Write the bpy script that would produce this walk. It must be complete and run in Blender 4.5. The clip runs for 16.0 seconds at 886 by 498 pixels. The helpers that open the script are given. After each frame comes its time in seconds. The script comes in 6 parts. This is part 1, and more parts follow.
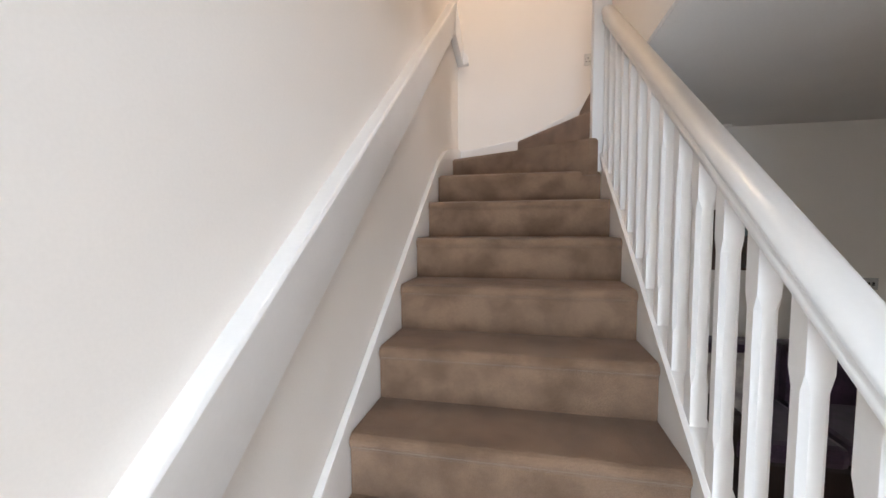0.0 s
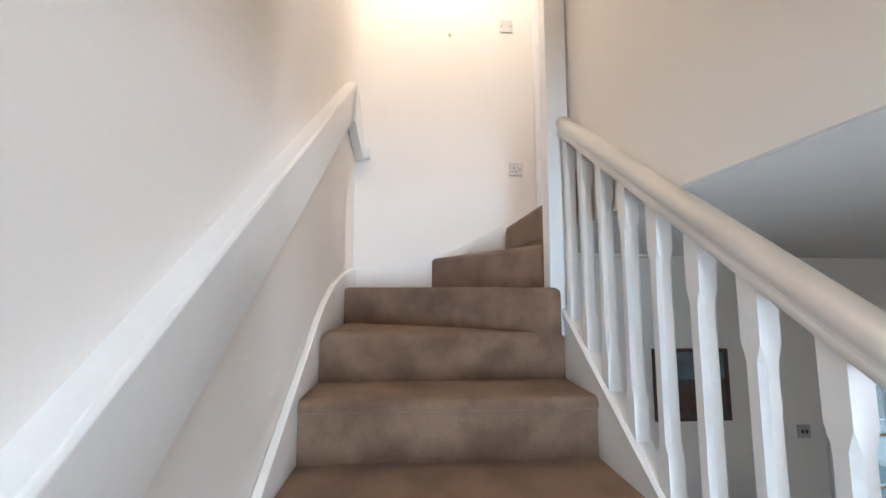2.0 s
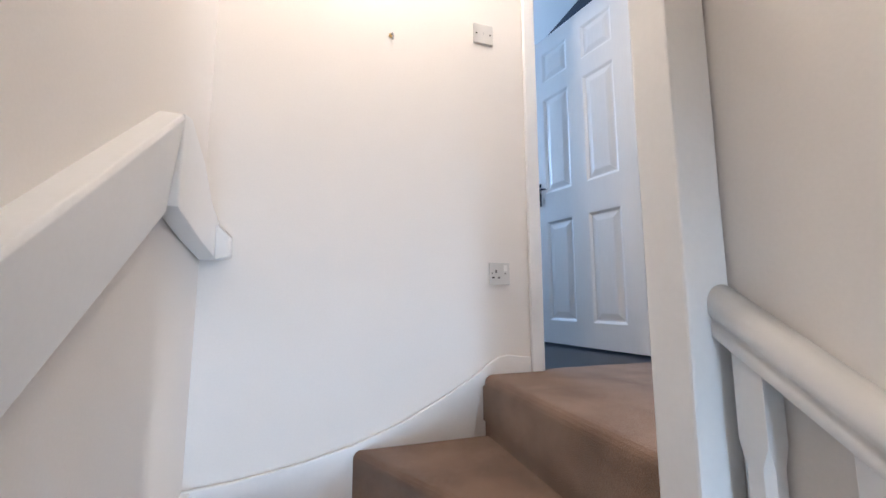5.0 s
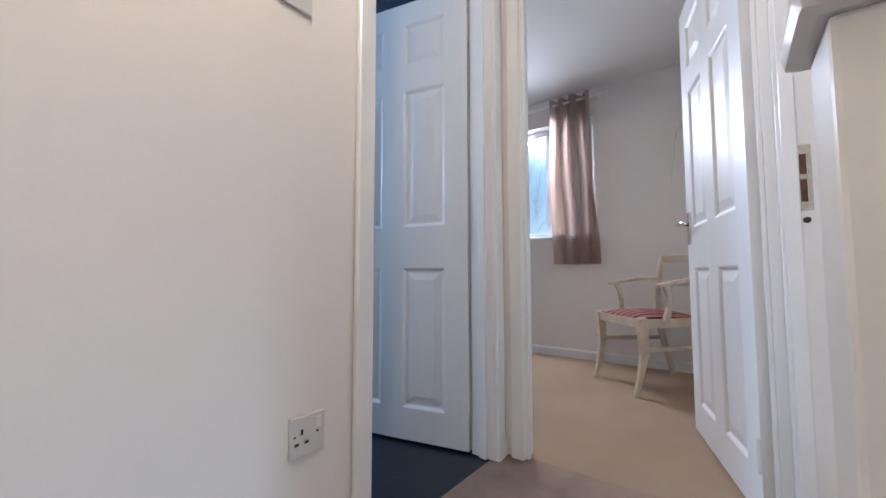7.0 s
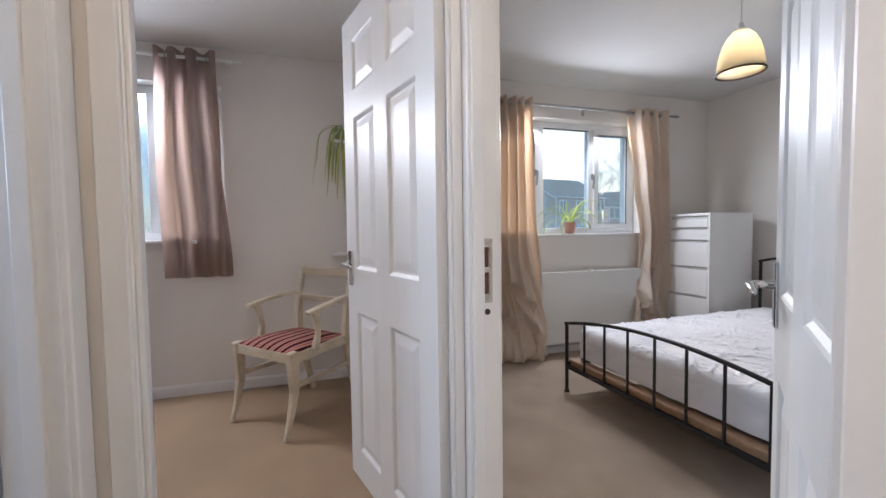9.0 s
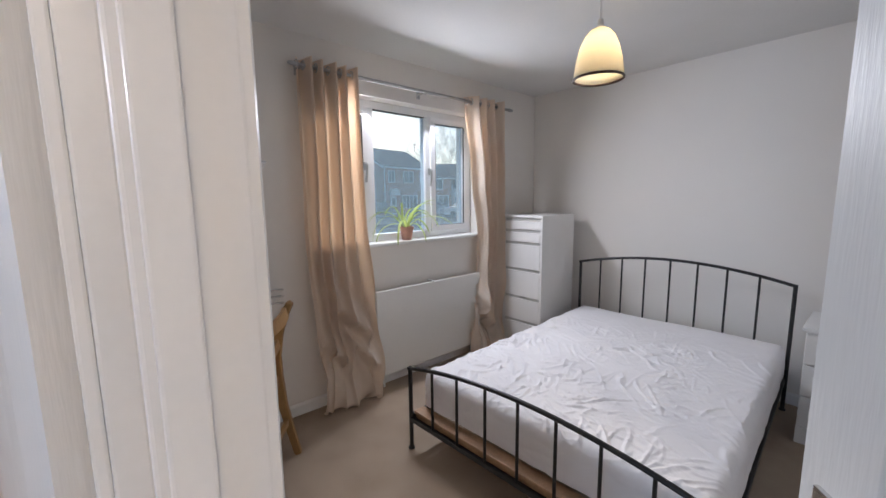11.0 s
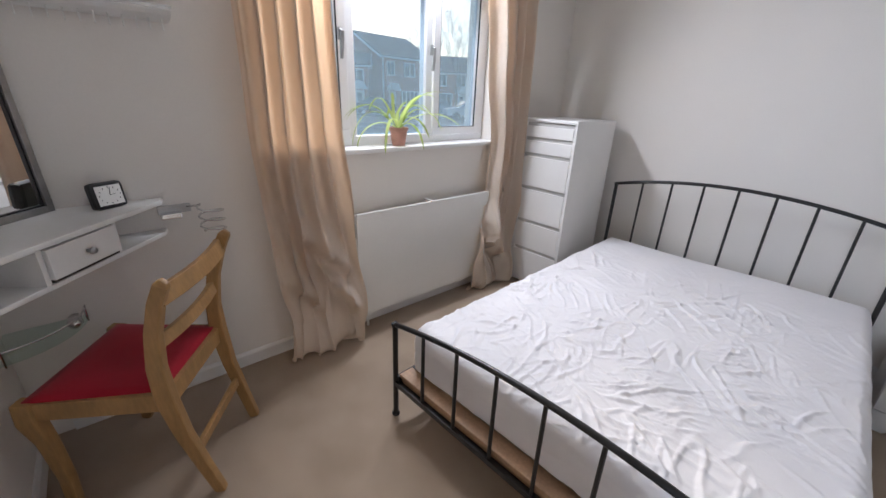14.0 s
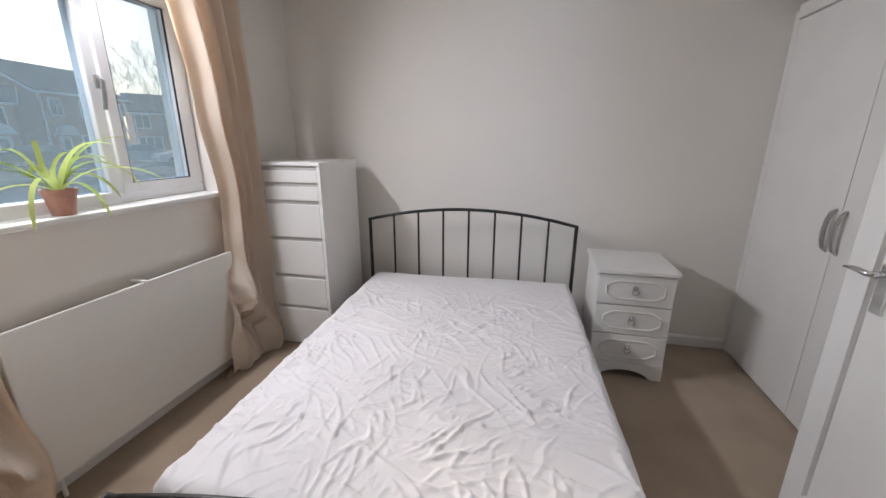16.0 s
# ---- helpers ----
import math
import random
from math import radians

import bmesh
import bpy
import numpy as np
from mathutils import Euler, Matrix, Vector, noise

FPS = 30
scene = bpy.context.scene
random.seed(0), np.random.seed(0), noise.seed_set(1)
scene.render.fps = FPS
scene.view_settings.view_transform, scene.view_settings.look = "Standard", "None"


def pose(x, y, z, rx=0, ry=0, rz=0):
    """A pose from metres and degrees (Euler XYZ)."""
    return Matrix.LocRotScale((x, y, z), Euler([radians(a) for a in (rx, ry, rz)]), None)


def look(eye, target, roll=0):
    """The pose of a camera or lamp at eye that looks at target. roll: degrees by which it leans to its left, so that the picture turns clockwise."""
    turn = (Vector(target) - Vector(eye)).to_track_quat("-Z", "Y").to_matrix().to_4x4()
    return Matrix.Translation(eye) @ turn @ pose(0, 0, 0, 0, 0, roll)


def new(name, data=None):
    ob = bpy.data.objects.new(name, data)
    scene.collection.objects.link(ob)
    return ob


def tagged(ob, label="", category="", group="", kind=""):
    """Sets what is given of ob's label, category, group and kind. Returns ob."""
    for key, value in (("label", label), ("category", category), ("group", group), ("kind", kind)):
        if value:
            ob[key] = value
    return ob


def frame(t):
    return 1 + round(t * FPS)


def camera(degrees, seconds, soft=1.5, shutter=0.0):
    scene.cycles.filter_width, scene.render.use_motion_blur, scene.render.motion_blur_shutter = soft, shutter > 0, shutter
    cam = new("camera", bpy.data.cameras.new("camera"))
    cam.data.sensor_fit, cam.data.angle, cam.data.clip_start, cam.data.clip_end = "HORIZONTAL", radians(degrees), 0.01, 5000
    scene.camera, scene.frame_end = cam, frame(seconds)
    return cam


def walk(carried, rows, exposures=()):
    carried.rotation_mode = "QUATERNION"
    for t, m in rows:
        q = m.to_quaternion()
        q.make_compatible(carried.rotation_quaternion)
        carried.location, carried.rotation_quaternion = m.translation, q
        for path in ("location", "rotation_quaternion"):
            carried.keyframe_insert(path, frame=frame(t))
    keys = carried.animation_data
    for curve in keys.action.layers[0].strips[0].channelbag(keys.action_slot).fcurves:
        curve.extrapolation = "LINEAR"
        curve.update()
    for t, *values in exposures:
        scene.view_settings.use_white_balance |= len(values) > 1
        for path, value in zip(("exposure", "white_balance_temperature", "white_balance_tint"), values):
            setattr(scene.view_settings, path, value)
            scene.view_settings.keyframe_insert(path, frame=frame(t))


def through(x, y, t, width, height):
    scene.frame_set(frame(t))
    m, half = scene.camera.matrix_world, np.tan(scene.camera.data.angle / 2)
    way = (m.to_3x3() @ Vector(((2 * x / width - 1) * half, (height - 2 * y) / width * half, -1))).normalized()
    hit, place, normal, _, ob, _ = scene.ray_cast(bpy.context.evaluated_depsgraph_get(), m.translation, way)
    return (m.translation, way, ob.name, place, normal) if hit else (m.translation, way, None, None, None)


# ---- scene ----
cam = camera(97.7, 16.0)

PATH = [
    (0, (0.538, -0.422, 1.753), (0.129, 1.53, 1.609), -0.5),
    (0.5, (0.444, -0.198, 1.778), (0.352, 1.8, 1.759), 0.3),
    (1, (0.404, 0.039, 1.901), (0.457, 2.035, 2.013), 1.2),
    (1.5, (0.375, 0.237, 2.045), (0.477, 2.225, 2.237), 0.9),
    (2, (0.362, 0.408, 2.185), (0.52, 2.39, 2.405), 0.3),
    (2.5, (0.359, 0.572, 2.334), (0.559, 2.547, 2.575), -0.3),
    (3, (0.305, 0.737, 2.475), (0.63, 2.697, 2.708), -0.5),
    (3.5, (0.311, 0.885, 2.604), (0.686, 2.835, 2.835), -0.9),
    (3.7, (0.304, 0.947, 2.675), (0.709, 2.894, 2.891), -0.5),
    (5.8, (0.398, 1.697, 3.025), (1.281, 3.472, 3.284), -0.4),
    (6, (0.396, 1.753, 3.085), (1.395, 3.47, 3.325), -0.2),
    (6.5, (0.438, 1.901, 3.186), (1.74, 3.407, 3.376), 0.1),
    (7, (0.504, 2.027, 3.324), (2.097, 3.229, 3.452), -0.1),
    (7.5, (0.542, 2.161, 3.425), (2.398, 2.904, 3.491), -0.4),
    (7.7, (0.578, 2.199, 3.453), (2.501, 2.745, 3.509), -0.7),
    (8, (0.633, 2.247, 3.502), (2.615, 2.518, 3.517), -0.2),
    (8.5, (0.786, 2.289, 3.608), (2.782, 2.169, 3.557), -0.4),
    (9, (0.913, 2.286, 3.686), (2.829, 1.718, 3.596), -0.8),
    (9.5, (1.067, 2.27, 3.771), (2.816, 1.311, 3.625), -1.0),
    (10, (1.205, 2.185, 3.851), (2.757, 0.939, 3.651), -0.7),
    (10.2, (1.277, 2.13, 3.883), (2.76, 0.807, 3.659), -0.5),
    (12.3, (1.785, 1.719, 4.012), (3.386, 0.612, 3.552), 1.5),
    (12.5, (1.812, 1.696, 4.011), (3.462, 0.673, 3.53), 1.6),
    (13, (1.882, 1.674, 3.976), (3.564, 0.769, 3.384), 2.0),
    (13.5, (1.955, 1.62, 3.93), (3.528, 0.605, 3.225), 2.3),
    (14, (2.016, 1.527, 3.929), (3.404, 0.29, 3.193), 2.3),
    (14.5, (2.039, 1.462, 3.931), (3.223, 0.012, 3.226), 1.6),
    (15, (2.042, 1.425, 3.929), (2.996, -0.207, 3.276), 1.1),
    (15.5, (2.077, 1.374, 3.929), (2.76, -0.409, 3.335), 0.6),
    (16, (2.135, 1.332, 3.939), (2.569, -0.544, 3.398), 0.2),
]
EXPOSURES = [(0.0, 0.55, 7200, 20), (2.0, 0.86, 6300, 14), (3.7, 0.90, 5900, 14), (6.0, 0.40, 5650, 13), (7.5, 0.10, 5700, 13), (8.5, 0.05, 6000, 13), (9.3, -0.12, 6150, 15), (10.2, -0.28, 6200, 15), (12.3, 0.08, 6200, 16), (14.0, 0.10, 6200, 15), (15.0, 0.14, 6250, 15), (16.0, -0.04, 6600, 15)]
walk(cam, [(t, look(e, g, r)) for t, e, g, r in PATH], EXPOSURES)

# ---- world, sun and lamps ----
world = bpy.data.worlds.new("world")
scene.world = world
world.use_nodes = True
wn = world.node_tree.nodes
sky = wn.new("ShaderNodeTexSky")
sky.sky_type = "NISHITA"
sky.sun_disc = False
sky.sun_elevation = radians(24)
sky.sun_rotation = radians(114)
sky.dust_density = 1.5
wn["Background"].inputs["Strength"].default_value = 0.10
world.node_tree.links.new(sky.outputs["Color"], wn["Background"].inputs["Color"])


def lamp(name, kind, energy, colour, m, **more):
    data = bpy.data.lights.new(name, kind)
    data.energy = energy
    data.color = colour
    for key, value in more.items():
        if key == "size":
            data.size = value
        elif key == "size_y":
            data.shape = "RECTANGLE"
            data.size_y = value
        elif key == "angle":
            data.angle = value
        elif key == "spread":
            data.spread = value
        elif key == "radius":
            data.shadow_soft_size = value
    ob = new(name, data)
    ob.matrix_world = m
    return ob


SUN_FROM = Vector((0.86, -0.40, 0.38))
lamp("sun", "SUN", 2.6, (1.0, 0.90, 0.76), look(SUN_FROM * 50, (0, 0, 0)), angle=radians(11))
# daylight lamps: bedroom, kitchen windows; inferred bathroom window and front door; assumed living room openings
lamp("window_daylight_front_bedroom", "AREA", 26, (0.90, 0.94, 1.0), look((3.945, 0.14, 4.59), (1.9, 0.2, 3.05)), size=0.88, size_y=0.11, spread=radians(158))
lamp("window_daylight_small_bedroom", "AREA", 46, (0.90, 0.93, 1.0), look((3.945, 3.78, 4.63), (1.9, 3.1, 3.0)), size=0.82, size_y=0.11, spread=radians(158))
lamp("window_daylight_bathroom", "AREA", 36, (0.52, 0.74, 1.0), look((1.25, 4.74, 4.0), (1.3, 2.4, 3.6)), size=0.8, size_y=0.9)
lamp("glazed_front_door_daylight", "AREA", 84, (0.62, 0.82, 1.0), look((0.5, -3.36, 1.25), (0.45, 0, 1.7)), size=0.8, size_y=1.8)
# weak added fill for the living room; no window is known there
lamp("added_fill_living_back", "AREA", 3, (0.82, 0.91, 1.0), look((2.7, -3.36, 1.5), (2.5, 0, 1.3)), size=1.3, size_y=1.1)
# added lamp, narrowed and aimed to brighten the left stair wall
lamp("added_daylight_living_street", "AREA", 10, (0.82, 0.91, 1.0), look((4.56, -1.5, 1.5), (0, 0.1, 1.9)), size=1.5, size_y=1.1, spread=radians(75))
lamp("window_daylight_kitchen", "AREA", 25, (0.85, 0.93, 1.0), look((3.95, 4.6, 1.5), (2.5, 4.0, 1.3)), size=0.9, size_y=1.0)
lamp("landing_bulb", "POINT", 17.0, (1.0, 0.83, 0.64), pose(0.58, 2.25, 4.60), radius=0.06)
lamp("bedroom_bulb", "POINT", 4.5, (1.0, 0.84, 0.62), pose(2.41, 0.21, 4.62), radius=0.03)


# ---- materials ----
def material(name, colour, rough=0.6, metal=0.0, grain=0.0, grain_scale=200.0, stain=0.0, stain_scale=2.5, bump=0.0, bump_scale=None,
             sheen=0.0, spec=0.5, second=None, stretch=None):
    """A surface with fine grain and slow stains in its colour, and a fine relief."""
    m = bpy.data.materials.new(name)
    m.use_nodes = True
    nt = m.node_tree
    p = nt.nodes["Principled BSDF"]
    p.inputs["Roughness"].default_value = rough
    p.inputs["Metallic"].default_value = metal
    p.inputs["Specular IOR Level"].default_value = spec
    if sheen:
        p.inputs["Sheen Weight"].default_value = sheen
        p.inputs["Sheen Roughness"].default_value = 0.5
    co = nt.nodes.new("ShaderNodeTexCoord")
    src = co.outputs["Object"]
    if stretch:
        mp = nt.nodes.new("ShaderNodeMapping")
        mp.inputs["Scale"].default_value = stretch
        nt.links.new(src, mp.inputs["Vector"])
        src = mp.outputs["Vector"]

    def fac(scale, detail):
        n = nt.nodes.new("ShaderNodeTexNoise")
        n.inputs["Scale"].default_value = scale
        n.inputs["Detail"].default_value = detail
        nt.links.new(src, n.inputs["Vector"])
        return n.outputs["Fac"]

    base = nt.nodes.new("ShaderNodeMix")
    base.data_type = "RGBA"
    dark = tuple(c * (1 - stain) for c in colour) if second is None else second
    base.inputs[6].default_value = (*colour, 1)
    base.inputs[7].default_value = (*dark, 1)
    ramp = nt.nodes.new("ShaderNodeMapRange")
    ramp.inputs[1].default_value, ramp.inputs[2].default_value = 0.38, 0.66
    nt.links.new(fac(stain_scale, 4), ramp.inputs[0])
    nt.links.new(ramp.outputs[0], base.inputs[0])
    out = base.outputs[2]
    if grain:
        g = nt.nodes.new("ShaderNodeMix")
        g.data_type = "RGBA"
        g.blend_type = "MULTIPLY"
        g.inputs[0].default_value = 1
        mr = nt.nodes.new("ShaderNodeMapRange")
        mr.inputs[1].default_value, mr.inputs[2].default_value = 0.3, 0.7
        mr.inputs[3].default_value, mr.inputs[4].default_value = 1 - grain, 1 + grain
        nt.links.new(fac(grain_scale, 3), mr.inputs[0])
        nt.links.new(out, g.inputs[6])
        nt.links.new(mr.outputs[0], g.inputs[7])
        out = g.outputs[2]
    nt.links.new(out, p.inputs["Base Color"])
    if bump:
        b = nt.nodes.new("ShaderNodeBump")
        b.inputs["Strength"].default_value = bump
        b.inputs["Distance"].default_value = 0.01
        nt.links.new(fac(bump_scale or grain_scale, 3), b.inputs["Height"])
        nt.links.new(b.outputs["Normal"], p.inputs["Normal"])
    return m


PLASTER = material("wall_paint", (0.82, 0.783, 0.737), 0.75, grain=0.012, grain_scale=160, stain=0.03, stain_scale=1.6, bump=0.03, bump_scale=90)
CEIL = material("ceiling_paint", (0.76, 0.745, 0.72), 0.85, grain=0.015, grain_scale=120, stain=0.03, bump=0.1, bump_scale=110)
GLOSS = material("white_gloss_paint", (0.82, 0.815, 0.80), 0.28, grain=0.01, grain_scale=90, stain=0.035, stain_scale=5)
DOORPAINT = material("woodgrain_door_paint", (0.81, 0.81, 0.80), 0.40, grain=0.012, grain_scale=60, stain=0.03, stain_scale=3, bump=0.10, bump_scale=55, stretch=(3.0, 3.0, 0.22))
STAIRCARPET = material("brown_stair_carpet", (0.270, 0.170, 0.112), 0.97, grain=0.22, grain_scale=420, stain_scale=7, second=(0.175, 0.106, 0.068), bump=0.5, bump_scale=380, sheen=0.25, spec=0.1)
CARPET = material("beige_bedroom_carpet", (0.44, 0.345, 0.26), 0.97, grain=0.15, grain_scale=350, stain_scale=3.5, second=(0.37, 0.285, 0.21), bump=0.45, bump_scale=330, sheen=0.2, spec=0.1)
TANCARPET = material("tan_bedroom_carpet", (0.36, 0.245, 0.150), 0.97, grain=0.14, grain_scale=350, stain_scale=3.0, second=(0.31, 0.21, 0.127), bump=0.45, bump_scale=330, sheen=0.2, spec=0.1)
NAVY = material("navy_vinyl_floor", (0.007, 0.010, 0.018), 0.35, stain=0.3, stain_scale=6, bump=0.05, bump_scale=60)
NAVYTILE = material("dark_blue_wall_tile", (0.014, 0.024, 0.05), 0.12, stain=0.25, stain_scale=4)
UPVC = material("white_window_plastic", (0.84, 0.85, 0.86), 0.25, stain=0.03, stain_scale=7)
CHROME = material("chrome", (0.72, 0.72, 0.72), 0.14, metal=1.0, stain=0.15, stain_scale=30)
STEEL = material("brushed_steel", (0.50, 0.50, 0.50), 0.35, metal=1.0, grain=0.08, grain_scale=200, stain=0.15, stain_scale=20)
BLACKIRON = material("black_painted_steel", (0.016, 0.015, 0.015), 0.38, stain=0.3, stain_scale=14, bump=0.03)
SOCKETWHITE = material("aged_socket_plastic", (0.66, 0.65, 0.62), 0.35, stain=0.05, stain_scale=20)
PLASTIC = material("white_plastic", (0.83, 0.82, 0.79), 0.3, stain=0.03, stain_scale=12)
BLACKPL = material("black_plastic", (0.015, 0.015, 0.016), 0.35, stain=0.2, stain_scale=15)
OAK = material("oak_wood", (0.40, 0.225, 0.085), 0.42, grain=0.12, grain_scale=90, stain=0.25, stain_scale=9, bump=0.06, bump_scale=90, stretch=(1, 1, 0.25))
CREAM = material("cream_limed_wood", (0.62, 0.53, 0.39), 0.5, grain=0.08, grain_scale=70, stain=0.2, stain_scale=9, bump=0.05, bump_scale=80)
REDCLOTH = material("crimson_seat_cloth", (0.42, 0.012, 0.03), 0.85, grain=0.15, grain_scale=500, stain=0.2, stain_scale=7, bump=0.25, bump_scale=500, sheen=0.15, spec=0.15)
SHEET = material("white_mattress_cover", (0.82, 0.80, 0.81), 0.8, grain=0.015, grain_scale=500, stain=0.04, stain_scale=5, bump=0.10, bump_scale=420, sheen=0.1)
SLATWOOD = material("pale_brown_bed_slat", (0.42, 0.255, 0.145), 0.5, grain=0.12, grain_scale=80, stain=0.2, stain_scale=8)
CHESTW = material("white_foil_furniture", (0.80, 0.79, 0.77), 0.38, grain=0.01, grain_scale=120, stain=0.03, stain_scale=5)
DARKGAP = material("dark_shadow_gap", (0.05, 0.045, 0.04), 0.8, stain=0.2)
RADWHITE = material("radiator_enamel", (0.80, 0.79, 0.76), 0.32, grain=0.01, grain_scale=90, stain=0.03)
TERRA = material("terracotta", (0.52, 0.27, 0.21), 0.7, grain=0.08, grain_scale=120, stain=0.2, stain_scale=20)
SOIL = material("potting_soil", (0.03, 0.02, 0.012), 0.95, grain=0.4, grain_scale=200, bump=0.6)
PURPLE = material("purple_velvet", (0.035, 0.012, 0.035), 0.7, grain=0.2, grain_scale=120, second=(0.07, 0.03, 0.07), stain_scale=12, sheen=0.4)
DARKLEATHER = material("dark_brown_leather", (0.03, 0.016, 0.014), 0.45, grain=0.1, grain_scale=90, stain=0.3, stain_scale=9, bump=0.1)


def glass(name, tint=(1, 1, 1), rough=0.0, haze_veil=0.0):
    """Thin clear pane: light passes straight, gloss at a slant, and a bluish veil painted in for haze and glare."""
    m = bpy.data.materials.new(name)
    m.use_nodes = True
    nt = m.node_tree
    nt.nodes.remove(nt.nodes["Principled BSDF"])
    tr = nt.nodes.new("ShaderNodeBsdfTransparent")
    tr.inputs["Color"].default_value = (*tint, 1)
    gl = nt.nodes.new("ShaderNodeBsdfGlossy")
    gl.inputs["Roughness"].default_value = rough
    mix = nt.nodes.new("ShaderNodeMixShader")
    lw = nt.nodes.new("ShaderNodeLayerWeight")
    lw.inputs["Blend"].default_value = 0.35
    pw = nt.nodes.new("ShaderNodeMath")
    pw.operation = "POWER"
    pw.inputs[1].default_value = 3.0
    nt.links.new(lw.outputs["Facing"], pw.inputs[0])
    ad = nt.nodes.new("ShaderNodeMath")
    ad.operation = "MULTIPLY_ADD"
    ad.inputs[1].default_value, ad.inputs[2].default_value = 0.45, 0.035
    nt.links.new(pw.outputs[0], ad.inputs[0])
    nt.links.new(ad.outputs[0], mix.inputs[0])
    nt.links.new(tr.outputs[0], mix.inputs[1])
    nt.links.new(gl.outputs[0], mix.inputs[2])
    last = mix.outputs[0]
    # scattering blue layer imitates outdoor haze and window glare
    if haze_veil:
        tl = nt.nodes.new("ShaderNodeBsdfTranslucent")
        tl.inputs["Color"].default_value = (0.60, 0.82, 1.0, 1)
        md = nt.nodes.new("ShaderNodeMixShader")
        md.inputs[0].default_value = haze_veil
        nt.links.new(last, md.inputs[1])
        nt.links.new(tl.outputs[0], md.inputs[2])
        last = md.outputs[0]
    nt.links.new(last, nt.nodes["Material Output"].inputs["Surface"])
    return m


PANE = glass("window_glass", (0.86, 0.94, 1.0), haze_veil=0.16)
SHELFGLASS = glass("green_tinted_shelf_glass", (0.88, 0.95, 0.93))
MIRROR = material("mirror_silver", (0.88, 0.89, 0.89), 0.015, metal=1.0)


def cloth(name, colour, second, through, weave=600, share=0.42):
    """Hanging cloth that lets some light through."""
    m = material(name, colour, 0.9, grain=0.06, grain_scale=weave, second=second, stain_scale=4, bump=0.15, bump_scale=weave, spec=0.1)
    nt = m.node_tree
    p = nt.nodes["Principled BSDF"]
    t = nt.nodes.new("ShaderNodeBsdfTranslucent")
    t.inputs["Color"].default_value = (*through, 1)
    mix = nt.nodes.new("ShaderNodeMixShader")
    mix.inputs[0].default_value = share
    nt.links.new(p.outputs[0], mix.inputs[1])
    nt.links.new(t.outputs[0], mix.inputs[2])
    nt.links.new(mix.outputs[0], nt.nodes["Material Output"].inputs["Surface"])
    return m


CREAMCURTAIN = cloth("cream_cotton_curtain", (0.78, 0.70, 0.61), (0.73, 0.64, 0.54), (0.90, 0.62, 0.40), share=0.28)
TAUPECURTAIN = cloth("taupe_curtain", (0.33, 0.265, 0.235), (0.28, 0.225, 0.20), (0.60, 0.43, 0.36), share=0.45)


def glow(name, colour, strength):
    m = bpy.data.materials.new(name)
    m.use_nodes = True
    p = m.node_tree.nodes["Principled BSDF"]
    p.inputs["Base Color"].default_value = (*colour, 1)
    p.inputs["Emission Color"].default_value = (*colour, 1)
    p.inputs["Emission Strength"].default_value = strength
    return m


# ---- building helpers ----
def box(bm, x0, x1, y0, y1, z0, z1, m=None):
    """Adds an axis-aligned block to bm."""
    v = [bm.verts.new((x, y, z)) for z in (z0, z1) for y in (y0, y1) for x in (x0, x1)]
    if m is not None:
        for q in v:
            q.co = m @ q.co
    for f in ((0, 2, 3, 1), (4, 5, 7, 6), (0, 1, 5, 4), (2, 6, 7, 3), (0, 4, 6, 2), (1, 3, 7, 5)):
        bm.faces.new([v[i] for i in f])
    return v


def prism(bm, outline, axis, a, b):
    """Extrudes a 2D outline along an axis from a to b. axis x: outline is (y, z); y: (x, z); z: (x, y)."""
    def at(p, d):
        return {"x": (d, p[0], p[1]), "y": (p[0], d, p[1]), "z": (p[0], p[1], d)}[axis]
    n = len(outline)
    lo = [bm.verts.new(at(p, a)) for p in outline]
    hi = [bm.verts.new(at(p, b)) for p in outline]
    bm.faces.new(lo)
    bm.faces.new(hi[::-1])
    for i in range(n):
        bm.faces.new((lo[i], hi[i], hi[(i + 1) % n], lo[(i + 1) % n]))


def tube(bm, path, radius, sides=8, closed=False):
    """A round bar along a list of points; radius is one number or one for each point."""
    pts = [Vector(p) for p in path]
    n = len(pts)
    rings = []
    up = None
    for i, p in enumerate(pts):
        d = (pts[(i + 1) % n] - pts[i - 1]) if closed else (pts[min(i + 1, n - 1)] - pts[max(i - 1, 0)])
        d.normalize()
        if up is None:
            up = Vector((0, 0, 1)) if abs(d.z) < 0.9 else Vector((1, 0, 0))
        s = d.cross(up).normalized()
        up = s.cross(d).normalized()
        r = radius[i] if isinstance(radius, (list, tuple)) else radius
        rings.append([bm.verts.new(p + r * (math.cos(2 * math.pi * k / sides) * s + math.sin(2 * math.pi * k / sides) * up)) for k in range(sides)])
    for i in range(n if closed else n - 1):
        a, b = rings[i], rings[(i + 1) % n]
        for k in range(sides):
            bm.faces.new((a[k], a[(k + 1) % sides], b[(k + 1) % sides], b[k]))
    if not closed:
        bm.faces.new(rings[0][::-1])
        bm.faces.new(rings[-1])


